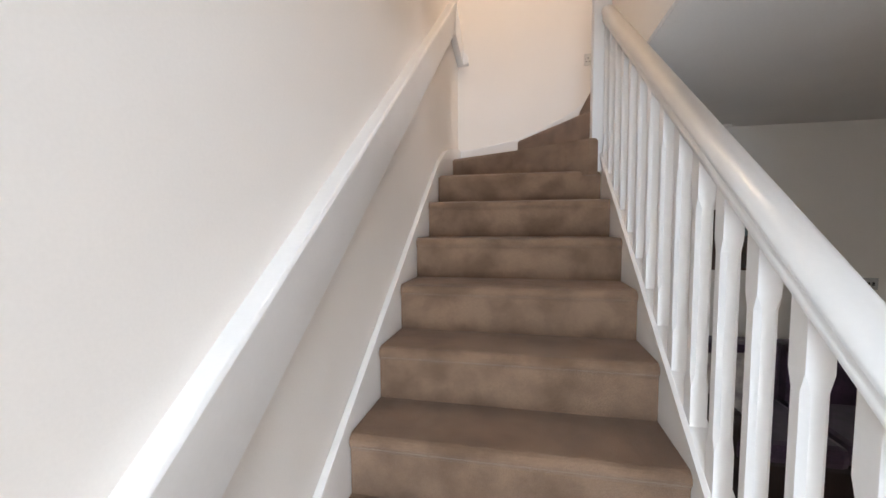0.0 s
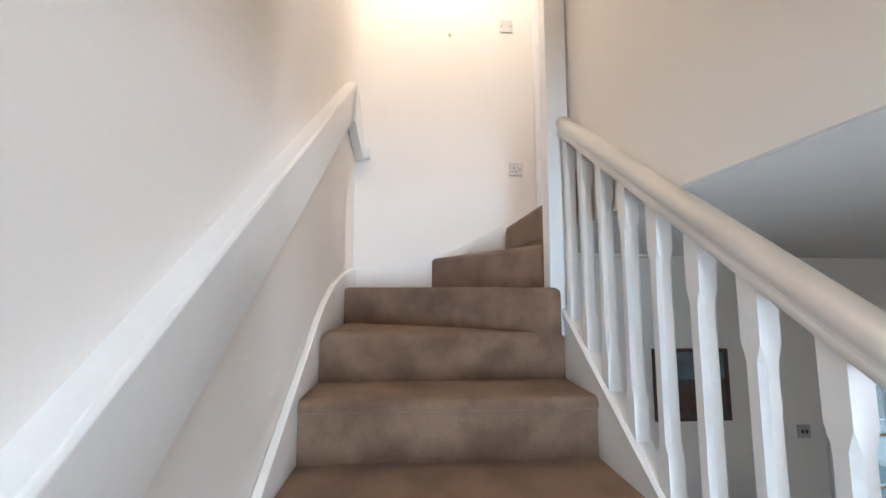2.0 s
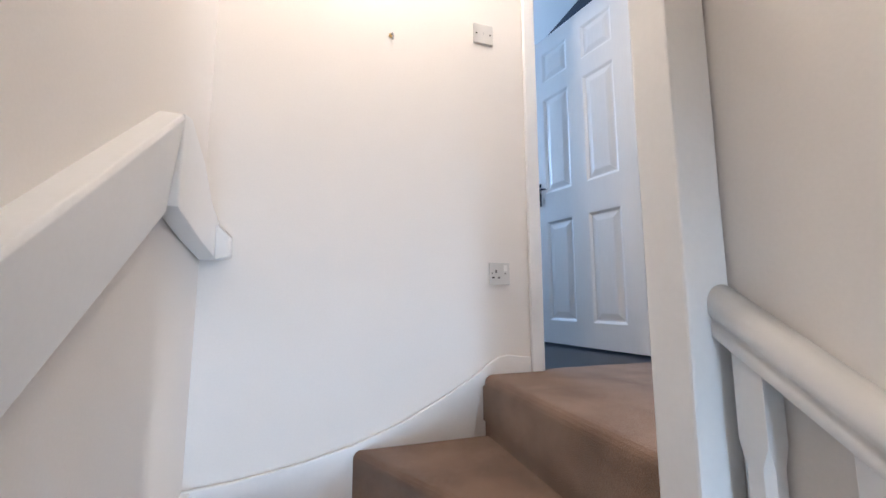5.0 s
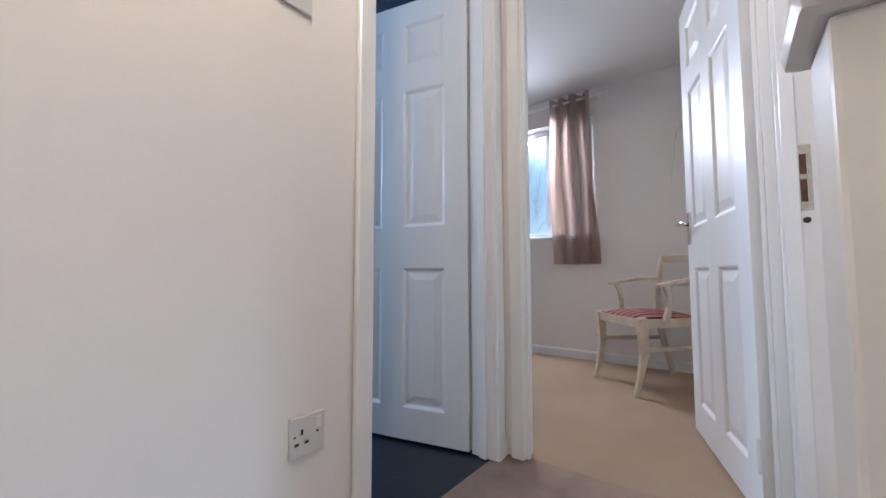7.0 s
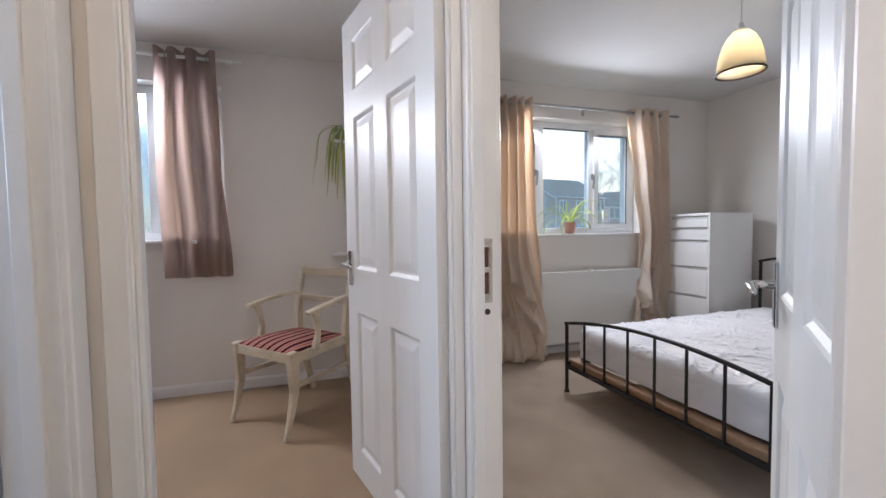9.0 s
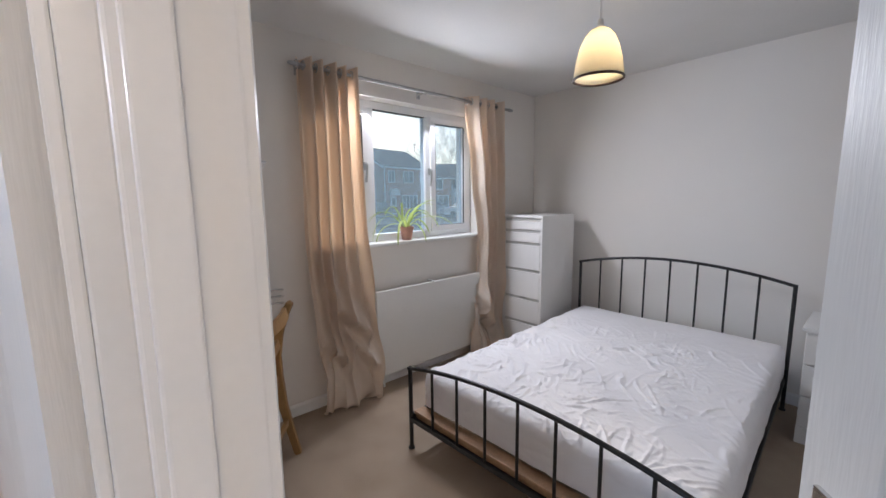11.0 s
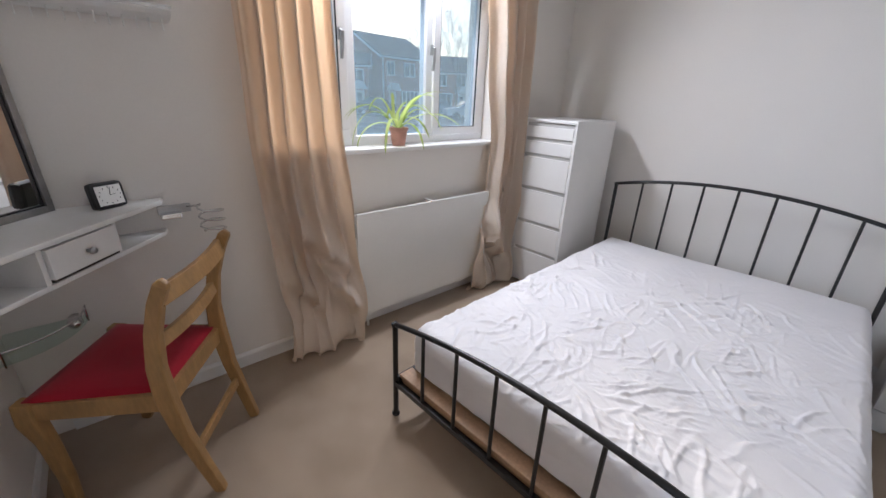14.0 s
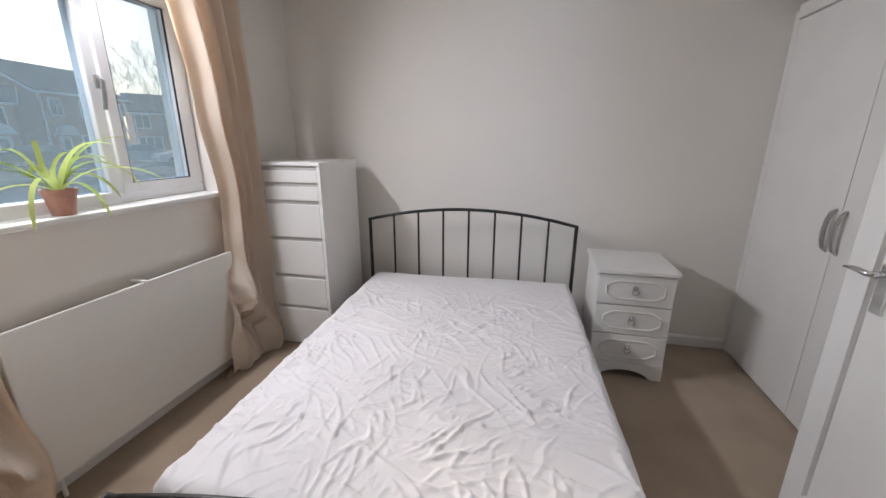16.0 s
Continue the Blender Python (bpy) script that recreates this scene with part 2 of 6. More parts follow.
def bars(bm, path, w, d, side=(1, 0, 0)):
    """A rectangular bar (w along side, d across it) along points; w and d may be lists."""
    pts = [Vector(p) for p in path]
    n = len(pts)
    s = Vector(side).normalized()
    rings = []
    for i, p in enumerate(pts):
        t = (pts[min(i + 1, n - 1)] - pts[max(i - 1, 0)]).normalized()
        sd = (s - t * s.dot(t)).normalized()
        u = t.cross(sd).normalized()
        ww = (w[i] if isinstance(w, (list, tuple)) else w) / 2
        dd = (d[i] if isinstance(d, (list, tuple)) else d) / 2
        rings.append([bm.verts.new(p + sd * a * ww + u * b * dd) for a, b in ((-1, -1), (1, -1), (1, 1), (-1, 1))])
    for i in range(n - 1):
        a, b = rings[i], rings[i + 1]
        for k in range(4):
            bm.faces.new((a[k], a[(k + 1) % 4], b[(k + 1) % 4], b[k]))
    bm.faces.new(rings[0][::-1])
    bm.faces.new(rings[-1])


def lathe(bm, profile, sides=20, m=None):
    """Turns a profile of (radius, height) about z."""
    rings = []
    for r, z in profile:
        rings.append([bm.verts.new(Vector((r * math.cos(2 * math.pi * k / sides), r * math.sin(2 * math.pi * k / sides), z))) for k in range(sides)])
    for a, b in zip(rings, rings[1:]):
        for k in range(sides):
            bm.faces.new((a[k], a[(k + 1) % sides], b[(k + 1) % sides], b[k]))
    if profile[0][0] > 1e-4:
        bm.faces.new(rings[0][::-1])
    if profile[-1][0] > 1e-4:
        bm.faces.new(rings[-1])
    if m is not None:
        for ring in rings:
            for v in ring:
                v.co = m @ v.co


def mesh_of(name, bm, mat, bevel=0.0, smooth=False):
    bmesh.ops.remove_doubles(bm, verts=bm.verts, dist=1e-5)
    if bevel:
        sharp = [e for e in bm.edges if len(e.link_faces) == 2 and e.calc_face_angle(0) > 0.6]
        bmesh.ops.bevel(bm, geom=sharp, offset=bevel, segments=2, affect="EDGES", profile=0.6, clamp_overlap=True)
    bmesh.ops.recalc_face_normals(bm, faces=bm.faces)
    me = bpy.data.meshes.new(name)
    bm.to_mesh(me)
    bm.free()
    me.materials.append(mat)
    if smooth:
        for p in me.polygons:
            p.use_smooth = True
    return me


def part(name, bm, mat, parent=None, label="", bevel=0.0, smooth=False):
    """Links a bmesh as one mesh object, under a thing or a part."""
    ob = new(name, mesh_of(name, bm, mat, bevel, smooth))
    if parent is not None:
        ob.parent = parent
    if label:
        tagged(ob, label)
    return ob


def block(name, mat, x0, x1, y0, y1, z0, z1, parent=None, label="", bevel=0.0):
    bm = bmesh.new()
    box(bm, x0, x1, y0, y1, z0, z1)
    return part(name, bm, mat, parent, label, bevel)


def thing(name, label, category, m=None, group="", kind=""):
    ob = new(name)
    ob.empty_display_size = 0.1
    if m is not None:
        ob.matrix_world = m
    return tagged(ob, label, category, group, kind)


def wall(name, axis, face, thick, u0, u1, z0, z1, holes=(), mat=None, label=""):
    """A wall in the plane axis = face .. face + thick, from u0 to u1, with holes (u0, u1, z0, z1) cut through it."""
    bm = bmesh.new()
    a, b = sorted((face, face + thick))

    def piece(p0, p1, q0, q1):
        if p1 - p0 > 1e-4 and q1 - q0 > 1e-4:
            box(bm, *((a, b, p0, p1) if axis == "x" else (p0, p1, a, b)), q0, q1)
    u = u0
    for h0, h1, k0, k1 in sorted(holes):
        piece(u, h0, z0, z1)
        piece(h0, h1, z0, k0)
        piece(h0, h1, k1, z1)
        u = h1
    piece(u, u1, z0, z1)
    return tagged(part(name, bm, mat or PLASTER), label or "white painted plaster wall", "wall", kind="structure")


# ---- the plan ----
L = 2.6                    # landing level
TOP = 4.93                 # upstairs ceiling
RISE, GO = 2.6 / 14, 0.256
XW = 3.89                  # inner face of the street wall
YB = 2.8                   # wall behind the winders
YP, YQ = 1.84, 1.92       # partition between the bedrooms, with the door of the front bedroom
XP, XQ = 1.945, 2.000       # wall with the door of the small bedroom
YD, YE = 1.930, 1.990       # the same partition past the door, a little set back
YH = -1.35                 # wall behind the bed
LC = 2.44                  # living room ceiling
SW = 0.955                 # inner face of the right string

wall("wall_stair_left", "x", 0, -0.2, -3.4, 4.9, 0, TOP)
wall("wall_behind_winders", "y", YB, 0.1, 0, XQ, L - 0.18, TOP, [(1.182, 1.885, L - 0.05, L + 2.03)])
wall("wall_under_winders", "y", YB, 0.1, 0, 1.0, 0, L - 0.18)
wall("wall_living_far", "y", 2.9, 0.1, 1.0, 4.6, 0, LC - 0.001, [(3.19, 3.93, 0, 2.04)])
wall("wall_small_bedroom_door", "x", XP, XQ - XP, YQ + 0.001, YB, L, TOP, [(1.922, 2.735, L, L + 2.03)])
wall("wall_front_bedroom_door", "y", YP, YQ - YP, 1.062, 1.97, L, TOP, [(1.072, 1.92, L, L + 2.03)])
wall("wall_between_bedrooms", "y", YD, YE - YD, 2.10, XW, L, TOP)
wall("wall_between_bedrooms_end", "y", 1.862, 0.083, 1.971, 2.10, L, TOP)
wall("wall_stairwell_right", "x", 1.0, 0.09, -0.13, 1.70, LC, TOP)
wall("wall_landing_pillar", "x", 1.0, 0.062, 1.70, YQ, LC, TOP)
# unseen partition, added to block front door daylight from the living room
wall("wall_hall_unseen_screen", "x", 1.0, 0.1, -3.4, -0.95, 0, LC - 0.004)
wall("wall_wardrobe_return", "y", -0.13, 0.08, 0.0, 1.0, L, TOP)
wall("wall_stairwell_end", "y", 0.27, 0.08, 0.0, 1.0, LC, TOP)
wall("wall_bed_head", "y", YH, -0.1, 0.0, XW, L, TOP)
WIN1 = (-0.55, 1.0, 3.65, 4.65)
WIN2 = (2.95, 4.25, 3.65, 4.69)
wall("wall_street", "x", XW, 0.28, YH - 0.1, 4.9, L - 0.2, TOP, [WIN1, WIN2])
wall("wall_street_ground", "x", XW + 0.7, 0.28, -3.5, 2.9, 0, LC, [(-2.3, -0.7, 0.9, 2.1)])
wall("wall_small_bedroom_back", "y", 4.8, 0.1, 0.0, XW, 0, TOP)
wall("wall_bathroom_side", "x", XQ, 0.08, YB + 0.1, 4.8, L, TOP, mat=NAVYTILE, label="dark blue tiled bathroom wall")
wall("wall_bathroom_lining", "x", 0.0, 0.02, YB + 0.12, 4.8, L, TOP, mat=NAVYTILE, label="dark blue tiled bathroom wall")
wall("wall_bathroom_end", "y", 4.78, 0.02, 0.02, XQ, L, TOP, mat=NAVYTILE, label="dark blue tiled bathroom wall")
wall("wall_kitchen_side", "x", 4.6, 0.1, 2.9, 5.9, 0, LC, [(3.6, 4.9, 1.0, 2.1)])
wall("wall_kitchen_end", "y", 5.8, 0.1, 0.0, 4.6, 0, LC)
wall("wall_living_back", "y", -3.4, -0.1, -0.2, 4.6, 0, LC, [(0.08, 0.92, 0.1, 2.1), (2.0, 3.4, 0.9, 2.1)])


def slab(name, mat, x0, x1, y0, y1, z0, z1, label, category):
    return tagged(block(name, mat, x0, x1, y0, y1, z0, z1), label, category, kind="structure")


slab("floor_living", TANCARPET, 0, 4.6, -3.4, 5.8, -0.1, 0, "beige fitted carpet of the living room", "floor")
slab("floor_wardrobe", CARPET, 0.0, 1.03, YH, -0.13, L - 0.12, L - 0.002, "beige carpet under the fitted wardrobe", "carpet")
slab("floor_front_bedroom", CARPET, 1.03, XW, YH, YD, L - 0.12, L, "beige fitted carpet of the front bedroom", "carpet")
slab("floor_doorway", CARPET, 1.072, 1.92, YP, 1.90, L - 0.12, L, "beige carpet in the bedroom doorway", "carpet")
slab("floor_small_bedroom", TANCARPET, XP + 0.02, XW, YE, 4.8, L - 0.12, L, "tan fitted carpet of the small bedroom", "carpet")
slab("floor_bathroom", NAVY, 0.0, XP, YB + 0.02, 4.8, L - 0.12, L - 0.004, "dark navy vinyl bathroom floor", "floor")
slab("ceiling_upstairs", CEIL, 0.0, XW, YH, 4.8, TOP, TOP + 0.1, "white painted ceiling", "ceiling")
slab("ceiling_living", CEIL, 1.012, 4.6, -3.4, 2.9, LC - 0.004, LC + 0.06, "white painted living room ceiling", "ceiling")
slab("ceiling_stair_foot", CEIL, 0.0, 1.0, -3.4, 0.35, LC, LC + 0.06, "white painted ceiling over the stair foot", "ceiling")
slab("ceiling_kitchen", CEIL, 0.0, 4.6, 3.0, 5.8, LC, LC + 0.06, "white painted kitchen ceiling", "ceiling")


def bmesh_box(b):
    bm = bmesh.new()
    box(bm, *b)
    return bm


# ---- staircase ----
def nose_y(n):
    return 1.892 - GO * (11 - n)


def nose_z(y):
    """Height of the nosing line."""
    return 11 * RISE + (y - nose_y(11)) * RISE / GO


stairs = thing("staircase", "brown carpeted staircase turning at the top", "staircase", kind="structure")
for n in range(1, 11):
    y, z, r = nose_y(n), n * RISE, 0.024
    outline = [(y + 0.010, max(0.0, z - RISE - 0.01)), (y + 0.010, z - 0.05)]
    outline += [(y + r - r * math.cos(a), z - r + r * math.sin(a)) for a in (-0.8, -0.4, 0.0, 0.4, 0.8, 1.2, 1.571)]
    outline += [(y + GO + 0.03, z - 0.002), (y + GO + 0.03, max(0.0, z - RISE - 0.01))]
    bm = bmesh.new()
    prism(bm, outline, "x", 0.028, SW + 0.005)
    part("carpeted_step", bm, STAIRCARPET, stairs)


def winder(pts, top, low):
    bm = bmesh.new()
    prism(bm, pts, "z", low, top)
    edges = [e for e in bm.edges if all(v.co.z > top - 1e-5 for v in e.verts)]
    bmesh.ops.bevel(bm, geom=edges, offset=0.026, segments=4, affect="EDGES", profile=0.5)
    part("carpeted_step", bm, STAIRCARPET, stairs)


NX, NY = 0.93, 1.93
Z11, Z12, Z13 = 2.030, 2.205, 2.390
winder([(0.028, nose_y(11)), (SW, nose_y(11)), (SW, 2.0), (NX, 2.05), (0.028, 2.79)], Z11, 9.9 * RISE)
winder([(0.02, 2.40), (0.46, 2.185), (0.78, 1.962), (0.885, 1.866), (0.932, 1.862), (0.940, 2.05), (0.6, 2.798), (0.02, 2.798)], Z12, Z11 - 0.03)
winder([(NX, 1.95), (1.0, 2.0), (1.05, 2.798), (0.475, 2.798)], Z13, Z12 - 0.03)
bm = bmesh.new()
prism(bm, [(0.955, 1.90), (XP + 0.02, 1.90), (XP + 0.02, 2.82), (0.95, 2.82)], "z", LC - 0.002, 2.6)
edges = [e for e in bm.edges if all(v.co.z > 2.599 and v.co.x < 1.0 for v in e.verts)]
bmesh.ops.bevel(bm, geom=edges, offset=0.03, segments=4, affect="EDGES", profile=0.5)
part("carpeted_riser", bmesh_box((0.957, 0.999, 2.02, 2.797, Z13 - 0.03, 2.5)), STAIRCARPET, stairs)
tagged(part("landing_floor", bm, STAIRCARPET), "brown fitted carpet of the landing", "carpet", kind="structure")


def sloped(bm, x0, x1, y0, y1, below, above, line=nose_z):
    prism(bm, [(y0, line(y0) + below), (y1, line(y1) + below), (y1, line(y1) + above), (y0, line(y0) + above)], "x", x0, x1)


bm = bmesh.new()
y0 = nose_y(1) - 0.05
out = [(y0, 0.0), (y0, nose_z(y0) + 0.045)] + [(y, nose_z(y) + 0.045) for y in (0.5, 1.2, 1.75)]
out += [(1.95, 2.125), (2.15, 2.215), (2.4, 2.275), (2.6, 2.308), (2.8, 2.328), (2.8, 1.5)]
prism(bm, out, "x", 0.002, 0.026)
part("wall_string", bm, GLOSS, stairs, "white gloss wall string board", bevel=0.004)
bm = bmesh.new()
out = [(0.0, 2.328), (0.14, 2.338), (0.3, 2.362), (0.48, 2.402), (0.66, 2.465), (0.80, 2.535), (0.90, 2.590), (0.97, 2.640), (1.01, 2.660), (1.05, 2.667), (1.10, 2.660), (1.145, 2.656), (1.145, 2.59), (0.94, 2.56), (0.90, 2.36), (0.5, 2.2), (0.0, 2.1)]
prism(bm, out, "y", YB - 0.018, YB - 0.002)
tagged(part("baseboard_winders", bm, GLOSS, bevel=0.004), "white curved skirting board along the winders", "skirting", kind="structure")

# ---- balustrade ----
rail = thing("stair_balustrade", "white gloss balustrade with chamfered balusters beside the stairs", "balustrade")


def rail_z(y):
    return 2.871 + 0.737 * (y - 1.84)


def extrude_sloped(bm, section, y0, y1, line):
    """Extrudes an (x, dz) section along a sloped line in y."""
    a = [bm.verts.new((x, y0, line(y0) + d)) for x, d in section]
    b = [bm.verts.new((x, y1, line(y1) + d)) for x, d in section]
    n = len(section)
    for i in range(n):
        bm.faces.new((a[i], a[(i + 1) % n], b[(i + 1) % n], b[i]))
    bm.faces.new(a[::-1])
    bm.faces.new(b)


Y0, Y1 = nose_y(1) - 0.1, 1.885
CX = 0.975
bm = bmesh.new()
half = [(0.022, -0.085), (0.029, -0.080), (0.030, -0.062), (0.026, -0.057), (0.027, -0.052), (0.0335, -0.044), (0.0345, -0.032), (0.032, -0.020), (0.026, -0.010), (0.017, -0.003), (0.006, 0.0)]
section = [(CX - x, z) for x, z in half] + [(CX + x, z) for x, z in half[::-1]]
extrude_sloped(bm, section, Y0, Y1, rail_z)
part("handrail", bm, GLOSS, rail, "white gloss moulded handrail", smooth=True)
bm = bmesh.new()
extrude_sloped(bm, [(SW + 0.002, -0.30), (SW + 0.002, 0.060), (SW + 0.036, 0.060), (SW + 0.036, -0.30)], Y0, Y1, nose_z)
part("outer_string", bm, GLOSS, rail, "white gloss outer string")
bm = bmesh.new()
extrude_sloped(bm, [(CX - 0.030, 0.058), (CX - 0.032, 0.078), (CX - 0.022, 0.088), (CX + 0.022, 0.088), (CX + 0.032, 0.078), (CX + 0.030, 0.058)], Y0, Y1, nose_z)
part("base_rail", bm, GLOSS, rail)


def baluster(y):
    zb, zt = nose_z(y) + 0.080, rail_z(y) - 0.08
    s = 0.020
    sl = 0.7
    bm = bmesh.new()

    def ring(z, c, slope=0.0):
        """A square with corners cut by c."""
        pts = [(s, s - c), (s - c, s), (-s + c, s), (-s, s - c), (-s, -s + c), (-s + c, -s), (s - c, -s), (s, -s + c)]
        return [bm.verts.new((CX + px, y + py, z + slope * py)) for px, py in pts]
    hi, lo = 0.115, 0.10
    rings = [ring(zb, 0.0006, sl), ring(zb + lo, 0.0006), ring(zb + lo + 0.03, 0.0095), ring(zt - hi - 0.03, 0.0095), ring(zt - hi, 0.0006), ring(zt, 0.0006, sl)]
    for a, b in zip(rings, rings[1:]):
        for k in range(8):
            bm.faces.new((a[k], a[(k + 1) % 8], b[(k + 1) % 8], b[k]))
    bm.faces.new(rings[0][::-1])
    bm.faces.new(rings[-1])
    part("baluster", bm, GLOSS, rail)


for k in range(20):
    baluster(1.845 - 0.1315 * k)

newel = thing("newel_post", "white gloss square newel post with a flat cap", "newel post")
bm = bmesh.new()
box(bm, 0.902, 0.992, 1.886, 1.964, Z11 - 0.01, 3.518)
part("post", bm, GLOSS, newel, bevel=0.005)
bm = bmesh.new()
box(bm, 0.884, 1.012, 1.868, 1.984, 3.518, 3.553)
part("cap", bm, GLOSS, newel, "white rounded cap", bevel=0.014)

# board handrail on the stair wall
board = thing("wall_handrail", "white painted board handrail fixed to the stair wall", "handrail")


def board_z(y):
    return 2.640 + 0.781 * (y - 1.564)


bm = bmesh.new()
extrude_sloped(bm, [(-0.004, 0.0), (-0.004, -0.225), (0.030, -0.235), (0.052, -0.012), (0.047, 0.0)], nose_y(1) - 0.4, 2.42, board_z)
part("board", bm, GLOSS, board, bevel=0.003)
bm = bmesh.new()
zt = board_z(2.42)
prism(bm, [(2.42, zt - 0.22), (2.42, zt), (2.47, zt + 0.01), (2.60, zt - 0.06), (2.70, zt - 0.15), (2.79, zt - 0.19), (2.79, zt - 0.31), (2.60, zt - 0.27)], "x", 0.002, 0.052)
part("curved_end", bm, GLOSS, board, bevel=0.004)
bm = bmesh.new()
prism(bm, [(0.052, zt - 0.20), (0.088, zt - 0.235), (0.092, zt - 0.30), (0.052, zt - 0.31)], "y", 2.752, 2.797)
part("return_end", bm, GLOSS, board, bevel=0.004)


# ---- doors ----
def panel_rings(bm, x0, x1, z0, z1, y, out):
    """One face of a raised and fielded panel, sunk below the plane y; out is the way it faces, +1 or -1."""
    steps = [(0.0, 0.0), (0.006, 0.003), (0.014, 0.0095), (0.022, 0.0095), (0.050, 0.0025), (0.054, 0.002)]
    rings = []
    for inset, depth in steps:
        rings.append([bm.verts.new((px, y - out * depth, pz)) for px, pz in ((x0 + inset, z0 + inset), (x1 - inset, z0 + inset), (x1 - inset, z1 - inset), (x0 + inset, z1 - inset))])
    for a, b in zip(rings, rings[1:]):
        for k in range(4):
            bm.faces.new((a[k], a[(k + 1) % 4], b[(k + 1) % 4], b[k]))
    bm.faces.new(rings[-1])


def lever(parent, x, z, y, out, toward):
    """Lever handle on a backplate; toward is the way the lever points along the door."""
    h = part("handle", bmesh_box((x - 0.021, x + 0.021, min(y, y + out * 0.008), max(y, y + out * 0.008), z - 0.075, z + 0.075)), CHROME, parent, "polished chrome lever handle", bevel=0.003)
    bm = bmesh.new()
    tube(bm, [(x, y + out * 0.006, z + 0.02), (x, y + out * 0.035, z + 0.02), (x, y + out * 0.046, z + 0.02), (x + toward * 0.012, y + out * 0.052, z + 0.02),
              (x + toward * 0.06, y + out * 0.052, z + 0.022), (x + toward * 0.10, y + out * 0.048, z + 0.016), (x + toward * 0.112, y + out * 0.046, z + 0.013)],
         [0.010, 0.009, 0.009, 0.0095, 0.0085, 0.0075, 0.004], 10)
    part("lever", bm, CHROME, h, smooth=True)


def panel_door(name, label, w, m, hinge_side=1):
    """A six-panel leaf, hinge at the origin, along +x, 36 mm thick from y = 0 to -0.036."""
    d = thing(name, label, "door", m, kind="structure")
    t, h = 0.036, 1.975
    stile, mull = 0.106, 0.112
    pw = (w - 2 * stile - mull) / 2
    cols = [(stile, stile + pw), (stile + pw + mull, w - stile)]
    rows = [(0.135, 0.742), (0.925, 1.555), (1.668, 1.872)]
    bm = bmesh.new()
    xs = [0, cols[0][0], cols[0][1], cols[1][0], cols[1][1], w]
    zs = [0, *[z for r in rows for z in r], h]
    for i in range(5):
        for j in range(7):
            if i in (1, 3) and j in (1, 3, 5):
                continue
            box(bm, xs[i], xs[i + 1], -t, 0, zs[j], zs[j + 1])
    leaf = part("leaf", bm, DOORPAINT, d)
    for z0, z1 in rows:
        for x0, x1 in cols:
            bm = bmesh.new()
            panel_rings(bm, x0, x1, z0, z1, 0, 1)
            panel_rings(bm, x0, x1, z0, z1, -t, -1)
            part("panel", bm, DOORPAINT, d)
    lever(d, w - 0.052, 0.925, 0, 1, -1)
    lever(d, w - 0.052, 0.925, -t, -1, -1)
    for z in (0.19, 1.78):
        bm = bmesh.new()
        tube(bm, [(-0.004, 0.006 * hinge_side if hinge_side > 0 else -t - 0.006, z - 0.05), (-0.004, 0.006 if hinge_side > 0 else -t - 0.006, z + 0.05)], 0.007, 8)
        box(bm, -0.002, 0.0, -t + 0.003, -0.003, z - 0.05, z + 0.05)
        part("hinge", bm, PLASTIC, d, "painted steel hinge")
    return d


# bathroom door swings into the bathroom, stands open
panel_door("door_bathroom", "white six-panel door standing open into the dark bathroom", 0.735, pose(1.848, 2.912, L + 0.008, 0, 0, 102.5), -1)
# small bedroom door, open inwards
panel_door("door_small_bedroom", "white six-panel door standing open into the small bedroom", 0.745, pose(1.977, 1.989, L + 0.008, 0, 0, 16.8), 1)
# front bedroom door, hinge beside the newel, open inwards
panel_door("door_front_bedroom", "white six-panel door half open into the front bedroom", 0.728, pose(1.131, 1.843, L + 0.008, 0, 0, -52.9), 1)


